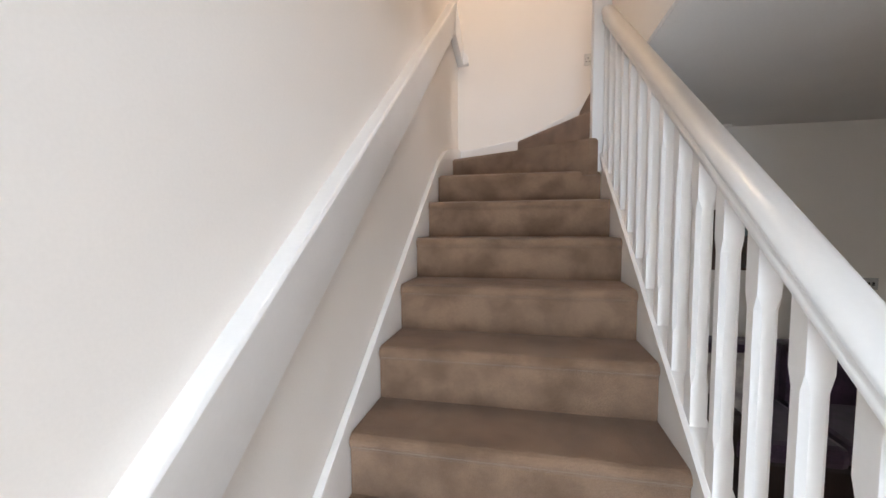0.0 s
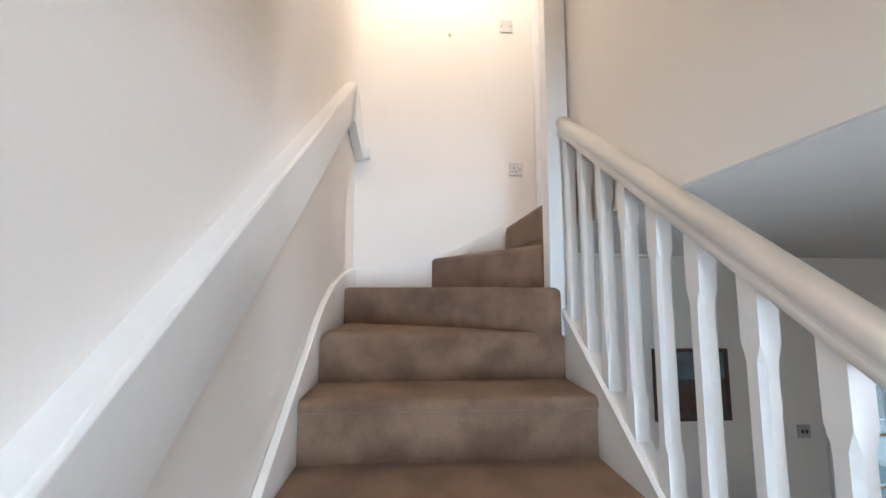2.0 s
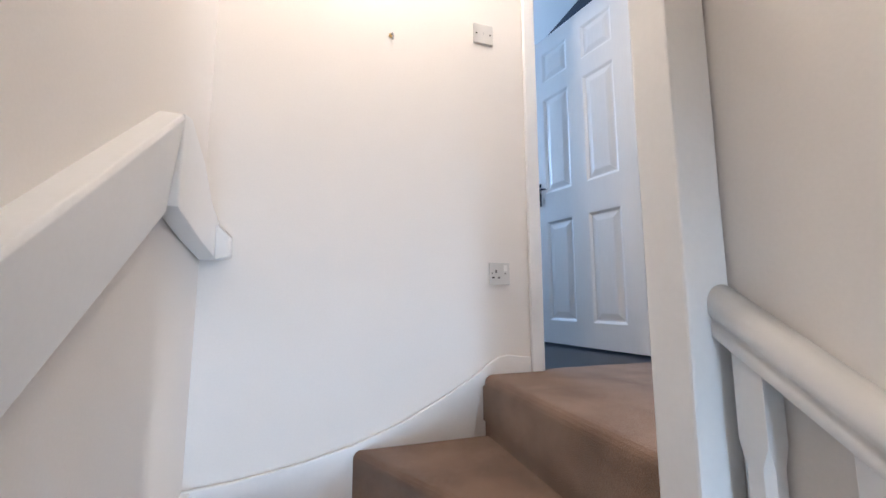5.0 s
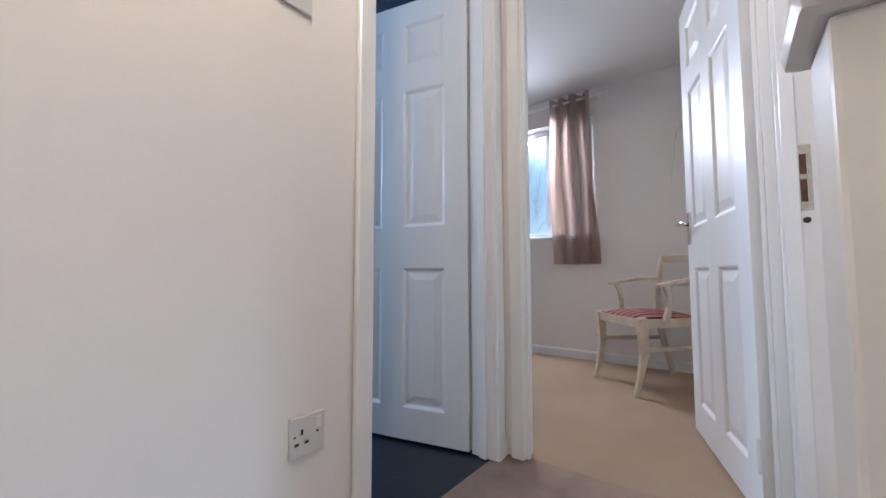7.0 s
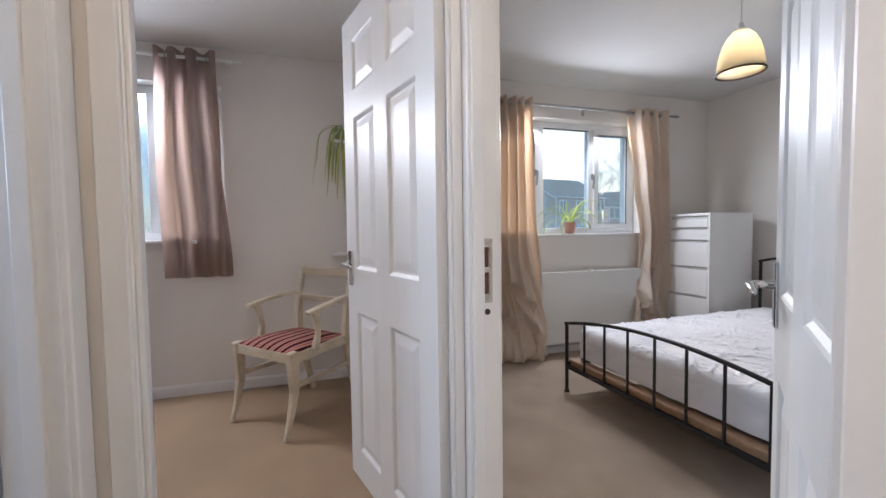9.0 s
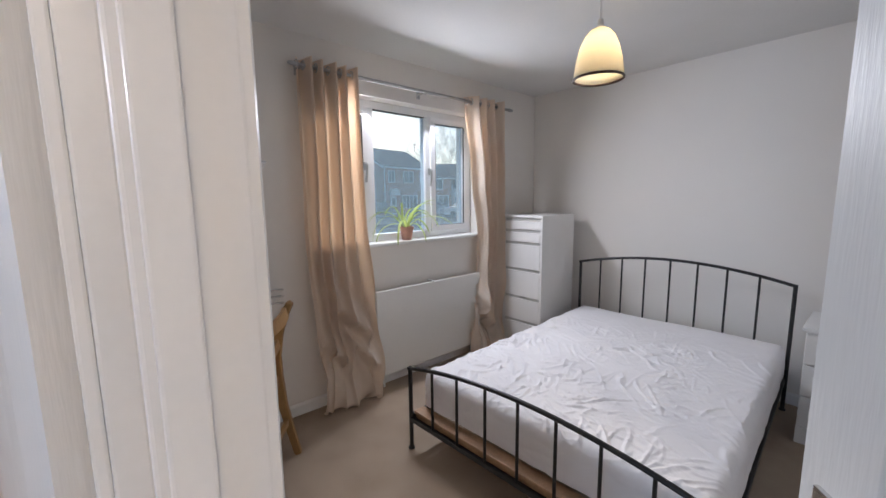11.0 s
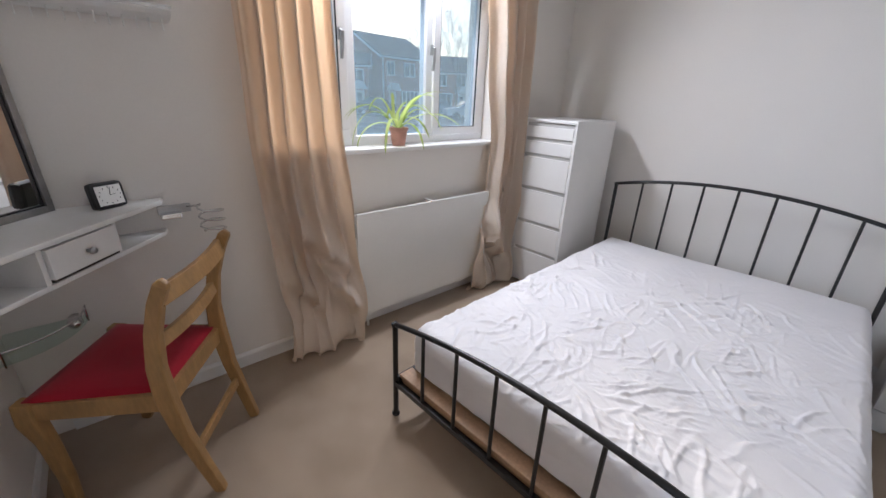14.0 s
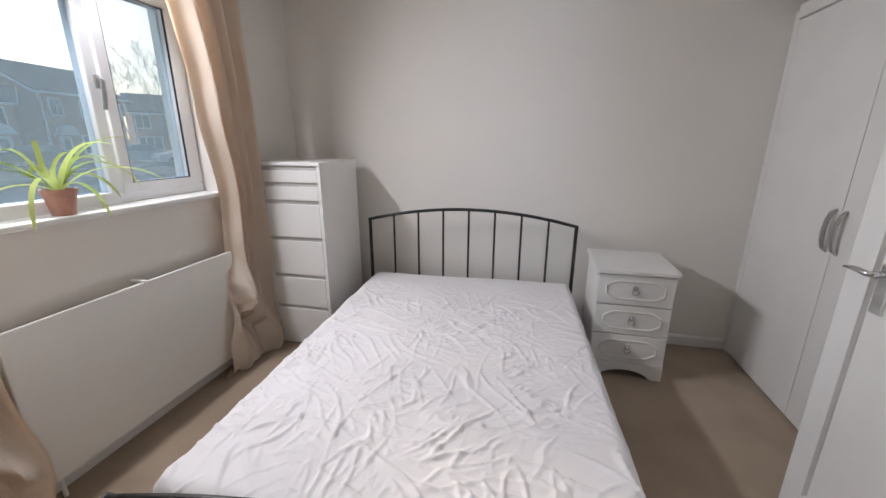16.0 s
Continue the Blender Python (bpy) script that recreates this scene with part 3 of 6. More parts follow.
def door_frame(name, axis, a, b, f0, f1, top, label, stop_at, arch=0.055, sides=(1, 1, 1, 1), plain=False):
    """Lining, stop and architraves round an opening from a to b (clear), through a wall with faces f0 < f1. sides: architrave at f0 low/high, f1 low/high."""
    fr = thing(name, label, "door frame", kind="structure")

    def put(nm, u0, u1, v0, v1, z0, z1, bev=0.003):
        bm = bmesh.new()
        box(bm, *((v0, v1, u0, u1) if axis == "x" else (u0, u1, v0, v1)), z0, z1)
        return part(nm, bm, GLOSS, fr, bevel=bev)
    e = 0.004
    put("jamb", a - 0.028, a, f0 - e, f1 + e, L, top)
    put("jamb", b, b + 0.028, f0 - e, f1 + e, L, top)
    put("head", a - 0.028, b + 0.028, f0 - e, f1 + e, top, top + 0.028)
    s0, s1 = stop_at
    put("stop", a, a + 0.012, s0, s1, L, top)
    put("stop", b - 0.012, b, s0, s1, L, top)
    put("stop", a, b, s0, s1, top - 0.012, top)

    def moulding(u0, u1, face, out, z0, z1, inner):
        """An architrave with a stepped, rounded section; inner is the side of the opening."""
        bm = bmesh.new()
        w = u1 - u0
        prof = [(0, 0), (0, 0.009), (0.08 * w, 0.012), (0.45 * w, 0.013), (0.55 * w, 0.017), (0.9 * w, 0.019), (w, 0.014), (w, 0)]
        if plain:
            prof = [(0, 0), (0, 0.011), (0.06 * w, 0.014), (0.92 * w, 0.014), (w, 0.010), (w, 0)]
        pts = [((u0 + p) if inner < 0 else (u1 - p), face + out * q) for p, q in prof]
        prism(bm, [((v, u) if axis == "x" else (u, v)) for u, v in pts], "z", z0, z1)
        part("architrave", bm, GLOSS, fr)

    def head_moulding(face, out):
        put("architrave", a - arch, b + arch, min(face, face + out * 0.017), max(face, face + out * 0.017), top + 0.004, top + 0.004 + arch)
    for face, out, lo, hi in ((f0 - e, -1, sides[0], sides[1]), (f1 + e, 1, sides[2], sides[3])):
        if lo:
            moulding(a - arch - 0.004, a - 0.004, face, out, L, top + 0.004, 1)
        if hi:
            moulding(b + 0.004, b + 0.004 + arch, face, out, L, top + 0.004, -1)
        head_moulding(face, out)
    return fr


DT = L + 1.995
door_frame("door_frame_bathroom", "y", 1.21, 1.857, YB, YB + 0.1, DT, "white gloss frame of the bathroom doorway", (YB + 0.03, YB + 0.062), sides=(1, 1, 1, 0), plain=True)
door_frame("door_frame_small_bedroom", "x", 1.950, 2.706, XP, XQ, DT, "white gloss frame of the small bedroom doorway", (XP + 0.002, XP + 0.018), sides=(0, 1, 0, 1), plain=True)
df = door_frame("door_frame_front_bedroom", "y", 1.100, 1.892, YP, YQ, DT, "white gloss frame of the front bedroom doorway with a steel strike plate", (YP + 0.042, YP + 0.075), sides=(0, 1, 0, 0))
bm = bmesh.new()
for y0, y1, z0, z1 in ((1.856, 1.865, 3.49, 3.665), (1.881, 1.890, 3.49, 3.665), (1.865, 1.881, 3.49, 3.512), (1.865, 1.881, 3.643, 3.665), (1.865, 1.881, 3.574, 3.586)):
    box(bm, 1.8885, 1.8925, y0, y1, z0, z1)
plate = part("strike_plate", bm, material("worn_cream_metal", (0.60, 0.57, 0.50), 0.35, metal=0.3, second=(0.40, 0.36, 0.30), stain_scale=40), df, "worn painted strike plate with two slots", bevel=0.0008)
part("slot", bmesh_box((1.8912, 1.8918, 1.866, 1.880, 3.513, 3.573)), material("rusty_slot", (0.13, 0.055, 0.03), 0.7, stain=0.4, stain_scale=60), df)
part("slot", bmesh_box((1.8912, 1.8918, 1.866, 1.880, 3.587, 3.642)), bpy.data.materials["rusty_slot"], df)
for z in (3.501, 3.654):
    bm = bmesh.new()
    lathe(bm, [(0.004, 0), (0.004, 0.001), (0.0, 0.0015)], 10, pose(1.8884, 1.873, z, 0, -90))
    part("screw", bm, STEEL, df)
bm = bmesh.new()
lathe(bm, [(0.0085, 0), (0.0085, 0.001), (0.0, 0.0011)], 12, pose(1.8908, 1.871, 3.464, 0, -90))
part("bolt_hole", bm, DARKGAP, df)

# cupboard over the stair foot, with a flat panelled door and a lever handle
cup = thing("cupboard_door", "white flat-panel cupboard door with a chrome lever handle", "cupboard door", kind="structure")
bm = bmesh.new()
box(bm, 1.092, 1.135, -0.115, -0.025, L, 4.62)
box(bm, 1.092, 1.135, 0.64, 0.73, L, 4.62)
box(bm, 1.092, 1.135, -0.025, 0.64, 4.55, 4.62)
box(bm, 1.092, 1.135, -0.025, 0.64, L, L + 0.12)
part("surround", bm, GLOSS, cup, bevel=0.004)
bm = bmesh.new()
box(bm, 1.092, 1.126, -0.012, 0.627, L + 0.133, 4.537)
part("leaf", bm, CHESTW, cup, bevel=0.003)
bm = bmesh.new()
for y0, y1, z0, z1 in ((-0.025, -0.012, L + 0.12, 4.55), (0.627, 0.64, L + 0.12, 4.55), (-0.012, 0.627, L + 0.12, L + 0.133), (-0.012, 0.627, 4.537, 4.55)):
    box(bm, 1.092, 1.142, y0, y1, z0, z1)
part("bead", bm, GLOSS, cup, bevel=0.003)
bm = bmesh.new()
box(bm, 1.126, 1.134, 0.002, 0.044, 3.45, 3.60)
hp = part("handle", bm, CHROME, cup, "polished chrome lever handle", bevel=0.003)
bm = bmesh.new()
tube(bm, [(1.132, 0.022, 3.57), (1.168, 0.022, 3.57), (1.175, 0.016, 3.57), (1.175, -0.03, 3.572), (1.172, -0.075, 3.565)], [0.010, 0.009, 0.009, 0.008, 0.004], 10)
part("lever", bm, CHROME, hp, smooth=True)


# ---- skirting boards ----
def skirting(name, axis, face, out, a, b, z=L, h=0.075):
    bm = bmesh.new()
    prof = [(0, 0), (0.014, 0), (0.014, h - 0.014), (0.008, h - 0.004), (0.004, h), (0, h)]
    prism(bm, [((face + out * p, z + q)) for p, q in prof], "y" if axis == "x" else "x", a, b)
    tagged(part(name, bm, GLOSS), "white gloss skirting board", "skirting", kind="structure")


skirting("baseboard_street_front", "x", XW, -1, YH, YP)
skirting("baseboard_street_small", "x", XW, -1, YQ, 4.8)
skirting("baseboard_bed_head", "y", YH, 1, 0.84, XW - 0.014)
skirting("baseboard_partition", "y", YD, -1, 2.101, XW - 0.014)
skirting("baseboard_partition_small", "y", YE, 1, 2.20, XW - 0.014)
skirting("baseboard_stair_cupboard", "x", 1.09, 1, 0.735, 1.70)
skirting("baseboard_door_corner", "y", YB, -1, 1.918, XP, L, 0.075)

# small things on the landing wall
sock = thing("power_socket", "white square single switched power socket", "socket")
bm = bmesh.new()
box(bm, 0.980, 1.066, YB - 0.009, YB, 2.930, 3.016)
part("plate", bm, SOCKETWHITE, sock, bevel=0.003)
bm = bmesh.new()
box(bm, 1.040, 1.054, YB - 0.013, YB - 0.009, 2.983, 3.006)
part("rocker", bm, PLASTIC, sock, bevel=0.0015)
for x, z, w, hgt in ((1.008, 2.982, 0.006, 0.012), (0.996, 2.958, 0.010, 0.006), (1.020, 2.958, 0.010, 0.006), (0.991, 2.975, 0.005, 0.004), (1.047, 2.974, 0.005, 0.005)):
    part("slot", bmesh_box((x - w / 2, x + w / 2, YB - 0.0096, YB - 0.0088, z - hgt / 2, z + hgt / 2)), DARKGAP, sock)
bl = thing("blanking_plate", "white square blanking plate with two screws", "blanking plate")
bm = bmesh.new()
box(bm, 0.927, 1.013, YB - 0.009, YB, 3.922, 4.008)
part("plate", bm, SOCKETWHITE, bl, bevel=0.003)
for x in (0.940, 1.000):
    part("screw", bmesh_box((x - 0.003, x + 0.003, YB - 0.0098, YB - 0.0088, 3.961, 3.967)), DARKGAP, bl)
part("mark", bmesh_box((0.969, 0.971, YB - 0.0096, YB - 0.0088, 3.959, 3.971)), STEEL, bl)
hk = thing("wall_hook", "small brass screw hook on the landing wall", "hook")
bm = bmesh.new()
lathe(bm, [(0.010, 0), (0.010, 0.002), (0.005, 0.004), (0.005, 0.008)], 12, pose(0.590, YB, 3.882, 90))
part("rose", bm, material("brass", (0.55, 0.38, 0.15), 0.3, metal=1.0, stain=0.2), hk)
bm = bmesh.new()
tube(bm, [(0.590, YB - 0.006, 3.882), (0.590, YB - 0.02, 3.880), (0.592, YB - 0.028, 3.870), (0.592, YB - 0.026, 3.858), (0.592, YB - 0.018, 3.856)], 0.003, 8)
part("hook", bm, STEEL, hk)


# ---- windows ----
def casement(name, label, y0, y1, z0, z1, mullions, openers, handles):
    """A white plastic window in the street wall: outer frame, mullions, opening sashes, panes and handles."""
    w = thing(name, label, "window", kind="structure")
    xa, xb = XW + 0.10, XW + 0.165
    f = 0.055
    part("window_frame", bmesh_box((xa, xb, y0, y1, z0, z0 + f)), UPVC, w, bevel=0.006)
    part("window_frame", bmesh_box((xa, xb, y0, y1, z1 - f, z1)), UPVC, w, bevel=0.006)
    part("window_frame", bmesh_box((xa, xb, y0, y0 + f, z0 + f, z1 - f)), UPVC, w, bevel=0.006)
    part("window_frame", bmesh_box((xa, xb, y1 - f, y1, z0 + f, z1 - f)), UPVC, w, bevel=0.006)
    edges = [y0 + f, *[q for m in mullions for q in (m - 0.03, m + 0.03)], y1 - f]
    for m in mullions:
        part("mullion", bmesh_box((xa, xb, m - 0.03, m + 0.03, z0 + f, z1 - f)), UPVC, w, bevel=0.006)
    for i in range(len(mullions) + 1):
        a, b = edges[2 * i], edges[2 * i + 1]
        c, d = z0 + f, z1 - f
        if i in openers:
            bm = bmesh.new()
            s = 0.048
            x0, x1 = xa - 0.016, xb - 0.012
            a2, b2, c2, d2 = a - 0.012, b + 0.012, c - 0.012, d + 0.012
            box(bm, x0, x1, a2, b2, c2, c2 + s)
            box(bm, x0, x1, a2, b2, d2 - s, d2)
            box(bm, x0, x1, a2, a2 + s, c2 + s, d2 - s)
            box(bm, x0, x1, b2 - s, b2, c2 + s, d2 - s)
            part("sash", bm, UPVC, w, bevel=0.005)
            a, b, c, d = a2 + s, b2 - s, c2 + s, d2 - s
            g = 0.004
            for q in ((a, b, c, c + g), (a, b, d - g, d), (a, a + g, c, d), (b - g, b, c, d)):
                part("gasket", bmesh_box((xa - 0.012, xa - 0.002, q[0], q[1], q[2], q[3])), BLACKPL, w)
        else:
            g = 0.006
            for q in ((a, b, d - g, d),):
                part("gasket", bmesh_box((xa + 0.004, xa + 0.014, q[0], q[1], q[2], q[3])), BLACKPL, w)
        p = part("pane", bmesh_box((xa + 0.022, xa + 0.026, a, b, c, d)), PANE, w, "clear window pane")
        p.visible_shadow = False
    for y, z in handles:
        h = part("handle", bmesh_box((xa - 0.026, xa - 0.014, y - 0.012, y + 0.012, z - 0.025, z + 0.03)), STEEL, w, "grey metal window handle", bevel=0.003)
        bm = bmesh.new()
        bars(bm, [(xa - 0.028, y, z + 0.02), (xa - 0.045, y, z + 0.012), (xa - 0.047, y + 0.004, z - 0.05), (xa - 0.040, y + 0.008, z - 0.11)], 0.016, 0.010, (0, 1, 0))
        part("lever", bm, STEEL, h, bevel=0.002)
    bm = bmesh.new()
    box(bm, XW - 0.035, XW + 0.112, y0 - 0.03 if name == "window_front_bedroom" else y0, y1 - 0.02, z0 - 0.022, z0 + 0.003)
    part("window_sill", bm, GLOSS, w, "white gloss window sill", bevel=0.007)
    return w


casement("window_front_bedroom", "white plastic three-light casement window with grey handles", WIN1[0], WIN1[1], WIN1[2], WIN1[3], (-0.07, 0.46), (0, 2), ((-0.068, 4.17), (0.515, 4.19)))
casement("window_small_bedroom", "white plastic casement window of the small bedroom", WIN2[0], WIN2[1], WIN2[2], WIN2[3], (3.40, 3.66), (0, 2), ((3.63, 4.23),))


# ---- curtains ----
def curtain(name, label, mat, path, z_top, x0, folds, amp, seed, ends, rod_z, puddle=0.0, rings=STEEL, tucks=()):
    """Cloth in folds. path: rows (v, ya, yb, dx) from top (v=0) to bottom (v=1)."""
    c = thing(name, label, "curtain")
    rnd = random.Random(seed)
    nu, nv = folds * 14, 70
    ph = [rnd.uniform(-0.5, 0.5) for _ in range(folds * 2 + 2)]
    bm = bmesh.new()
    grid = []
    for j in range(nv + 1):
        v = j / nv
        for (v0, a0, b0, d0), (v1, a1, b1, d1) in zip(path, path[1:]):
            if v <= v1 + 1e-9:
                break
        t = (v - v0) / (v1 - v0)
        t = t * t * (3 - 2 * t)
        ya, yb, dx = a0 + (a1 - a0) * t, b0 + (b1 - b0) * t, d0 + (d1 - d0) * t
        z = z_top + (ends - z_top) * v
        row = []
        for i in range(nu + 1):
            u = i / nu
            wob = 0.10 * noise.noise((u * 2.7 + seed, 0.4, 7.1)) + 0.10 * v * noise.noise((u * 3 + seed, v * 2.2, 0.3)) + 0.03 * v * noise.noise((u * 9 + seed, v * 5, 2.3))
            a = 2 * math.pi * folds * (u + wob) + 0.7 * math.sin(5.1 * u + 3.0 * v + seed)
            k = (1 + 0.55 * noise.noise((u * 3.3 + seed, 2.2, 0.9))) * (1 - 0.35 * v) + 0.5 * v * noise.noise((u * 4, seed, v * 1.5))
            k *= 1 - 0.6 * min(1.0, max(0.0, (v - 0.72) / 0.18)) if puddle else 1.0
            x = x0 + dx + amp * k * (math.sin(a) + 0.22 * math.sin(2 * a + seed) + 0.12 * math.sin(3 * a + 2.0 * v + seed))
            y = ya + (yb - ya) * u + 0.25 * amp * math.cos(a) * v
            low = max(0.0, (v - 0.80) / 0.20)
            under = max(0.0, (v - 0.90) / 0.10) if puddle else 0.0
            if puddle and low > 0:
                x -= puddle * low * low * (0.45 + 0.7 * noise.noise((u * 3.2, v * 6, seed)) + 0.3 * noise.noise((u * 8, v * 14, seed + 4)))
                y += 0.6 * puddle * low * noise.noise((u * 5, v * 9, seed + 9))
            if puddle and v > 0.55:
                crumple = min(1.0, (v - 0.55) / 0.25)
                x -= 0.07 * crumple * noise.noise((u * 3.4, v * 6.5, seed + 11))
                y += 0.03 * crumple * noise.noise((u * 2.6, v * 8.0, seed + 5))
            for tu, tv, ru, depth in tucks:
                across = 1 - ((u - tu) / ru) ** 2
                if across > 0:
                    below = (v - tv - 0.06 * (u - tu) / ru) / 0.07
                    if -1.6 < below < 1.0:
                        x -= depth * across * ((1 + below / 1.6) ** 1.5 if below < 0 else max(0.0, 1 - 3.2 * below) - 0.5 * math.sin(math.pi * below))
            zz = z
            if puddle and v > 0.72:
                zz += 0.045 * min(1, (v - 0.72) / 0.1) * (1 - low) * noise.noise((u * 5, v * 8, seed + 2)) + 0.05 * low * max(0, noise.noise((u * 4.0, seed, 1.7)))
            if under > 0:
                # the hem is turned in below the bulging foot
                x += -0.035 * math.sin(math.pi * under) + 0.075 * under * under
                zz = z * (1 - under) + under * (L + 0.004) + 0.035 * (1 - under) * abs(noise.noise((u * 6.5, 0.3, seed + 6)))
            row.append(bm.verts.new((min(x, XW - 0.02), y, max(zz, L + 0.004))))
        grid.append(row)
    for j in range(nv):
        for i in range(nu):
            bm.faces.new((grid[j][i], grid[j][i + 1], grid[j + 1][i + 1], grid[j + 1][i]))
    part("cloth", bm, mat, c, smooth=True)
    for q in range(folds):
        for s in (0.0, 0.5):
            u = (q + s + 0.02) / folds
            y = path[0][1] + (path[0][2] - path[0][1]) * u
            bm = bmesh.new()
            tube(bm, [(x0 + 0.024 * math.cos(a), y, rod_z + 0.024 * math.sin(a)) for a in [2 * math.pi * k / 14 for k in range(14)]], 0.0035, 6, closed=True)
            part("eyelet", bm, rings, c, "metal eyelet ring")
    return c


ROD1 = 4.725
curtain("curtain", "long cream cotton eyelet curtain pooled on the carpet", CREAMCURTAIN,
        [(0, 1.035, 0.655, 0), (0.45, 1.045, 0.625, 0.0), (0.70, 1.03, 0.60, -0.02), (0.86, 0.99, 0.59, -0.05), (1, 0.97, 0.63, -0.06)], 4.765, 3.80, 5, 0.056, 3, L + 0.004, ROD1, 0.11,
        tucks=((0.60, 0.735, 0.30, 0.12), (0.25, 0.83, 0.24, 0.08), (0.80, 0.86, 0.26, 0.08)))
curtain("curtain", "long cream cotton eyelet curtain hanging beside the chest", CREAMCURTAIN,
        [(0, -0.315, -0.705, 0), (0.3, -0.40, -0.735, 0), (0.53, -0.465, -0.735, -0.005), (0.75, -0.42, -0.725, -0.02), (0.9, -0.33, -0.70, -0.03), (1, -0.31, -0.67, -0.04)], 4.765, 3.80, 4, 0.048, 8, L + 0.004, ROD1, 0.09,
        tucks=((0.22, 0.80, 0.26, 0.09), (0.60, 0.87, 0.32, 0.07)))
curtain("curtain", "short taupe eyelet curtain at the small bedroom window", TAUPECURTAIN,
        [(0, 3.30, 2.955, 0), (0.5, 3.31, 2.94, 0), (1, 3.30, 2.905, 0.01)], 4.875, 3.81, 3, 0.045, 5, 3.405, 4.825)


def pole(name, label, mat, x, z, y0, y1, brackets, finial):
    p = thing(name, label, "curtain pole")
    bm = bmesh.new()
    tube(bm, [(x, y0, z), (x, y1, z)], 0.011, 12)
    part("rod", bm, mat, p, smooth=True)
    for y, s in ((y0, -1), (y1, 1)):
        bm = bmesh.new()
        tube(bm, [(x, y, z), (x, y + s * 0.008, z), (x, y + s * 0.012, z), (x, y + s * 0.035, z), (x, y + s * 0.05, z)], [0.011, 0.015, 0.013, finial, finial * 0.6], 12)
        part("finial", bm, mat, p, smooth=True)
    for y in brackets:
        bm = bmesh.new()
        tube(bm, [(XW, y, z - 0.005), (x + 0.01, y, z - 0.005), (x, y, z - 0.016), (x - 0.014, y, z - 0.004)], 0.006, 8)
        box(bm, XW - 0.006, XW, y - 0.014, y + 0.014, z - 0.035, z + 0.025)
        part("bracket", bm, mat, p)


pole("curtain_pole", "grey metal curtain pole over the front bedroom window", STEEL, 3.80, ROD1, -0.84, 1.03, (-0.42, 0.10, 1.0), 0.013)
pole("curtain_pole", "white curtain pole over the small bedroom window", PLASTIC, 3.81, 4.825, 2.86, 4.3, (2.90, 4.2), 0.012)

# ---- radiator ----
rad = thing("radiator", "white flat panel radiator under the window", "radiator")
bm = bmesh.new()
box(bm, 3.795, 3.809, -0.47, 0.565, 2.70, 3.325)
part("front_panel", bm, RADWHITE, rad, bevel=0.006)
part("back_panel", bmesh_box((3.858, 3.870, -0.46, 0.555, 2.71, 3.30)), RADWHITE, rad, bevel=0.004)
bm = bmesh.new()
for k in range(52):
    y = -0.45 + 0.0195 * k
    box(bm, 3.813, 3.854, y, y + 0.003, 2.73, 3.17)
part("convector_fins", bm, RADWHITE, rad)
for z in (2.735, 3.300):
    for k in range(34):
        y = -0.455 + 0.030 * k
        part("weld_mark", bmesh_box((3.7944, 3.7952, y, y + 0.012, z - 0.002, z + 0.002)), RADWHITE, rad)
part("clip", bmesh_box((3.790, 3.874, 0.035, 0.055, 3.317, 3.330)), RADWHITE, rad, bevel=0.002)
for y in (-0.40, 0.50):
    bm = bmesh.new()
    tube(bm, [(3.832, y, 2.74), (3.832, y, L)], 0.008, 8)
    part("pipe", bm, RADWHITE, rad)
bm = bmesh.new()
tube(bm, [(3.87, -1.0, 2.655), (3.87, 0.62, 2.655)], 0.011, 8)
part("pipe", bm, GLOSS, rad, "white painted heating pipe")

# ---- bed ----
bed = thing("bed_frame", "black metal double bed frame with bowed barred ends", "bed", pose(2.4927, -0.2225, L, 0, 0, 2.85))
HW, HL = 0.692, 0.960


def bed_end(name, y, corner, bow, low, bar_low):
    e = part(name, bmesh_tube([(-HW + 2 * HW * k / 24, y, corner + bow * (1 - (2 * k / 24 - 1) ** 2)) for k in range(25)], 0.0105), BLACKIRON, bed, "black bowed top rail", smooth=True)
    for s in (-1, 1):
        bm = bmesh.new()
        tube(bm, [(s * HW, y, 0.004), (s * HW, y, corner)], 0.0115, 10)
        box(bm, s * HW - 0.011, s * HW + 0.011, y - 0.011, y + 0.011, corner - 0.008, corner + 0.008)
        part("post", bm, BLACKIRON, e)
        bm = bmesh.new()
        lathe(bm, [(0.018, 0), (0.018, 0.008), (0.013, 0.014)], 12, pose(s * HW, y, 0))
        part("foot_cap", bm, BLACKPL, e)
    for k in range(1, 8):
        x = -HW + 2 * HW * k / 8
        top = corner + bow * (1 - (x / HW) ** 2)
        bm = bmesh.new()
        tube(bm, [(x, y, bar_low), (x, y, top)], 0.0072, 8)
        part("bar", bm, BLACKIRON, e)
    bm = bmesh.new()
    bars(bm, [(-HW, y, low), (HW, y, low)], 0.022, 0.022, (0, 0, 1))
    part("lower_rail", bm, BLACKIRON, e)


def bmesh_tube(path, r, sides=10):
    bm = bmesh.new()
    tube(bm, path, r, sides)
    return bm


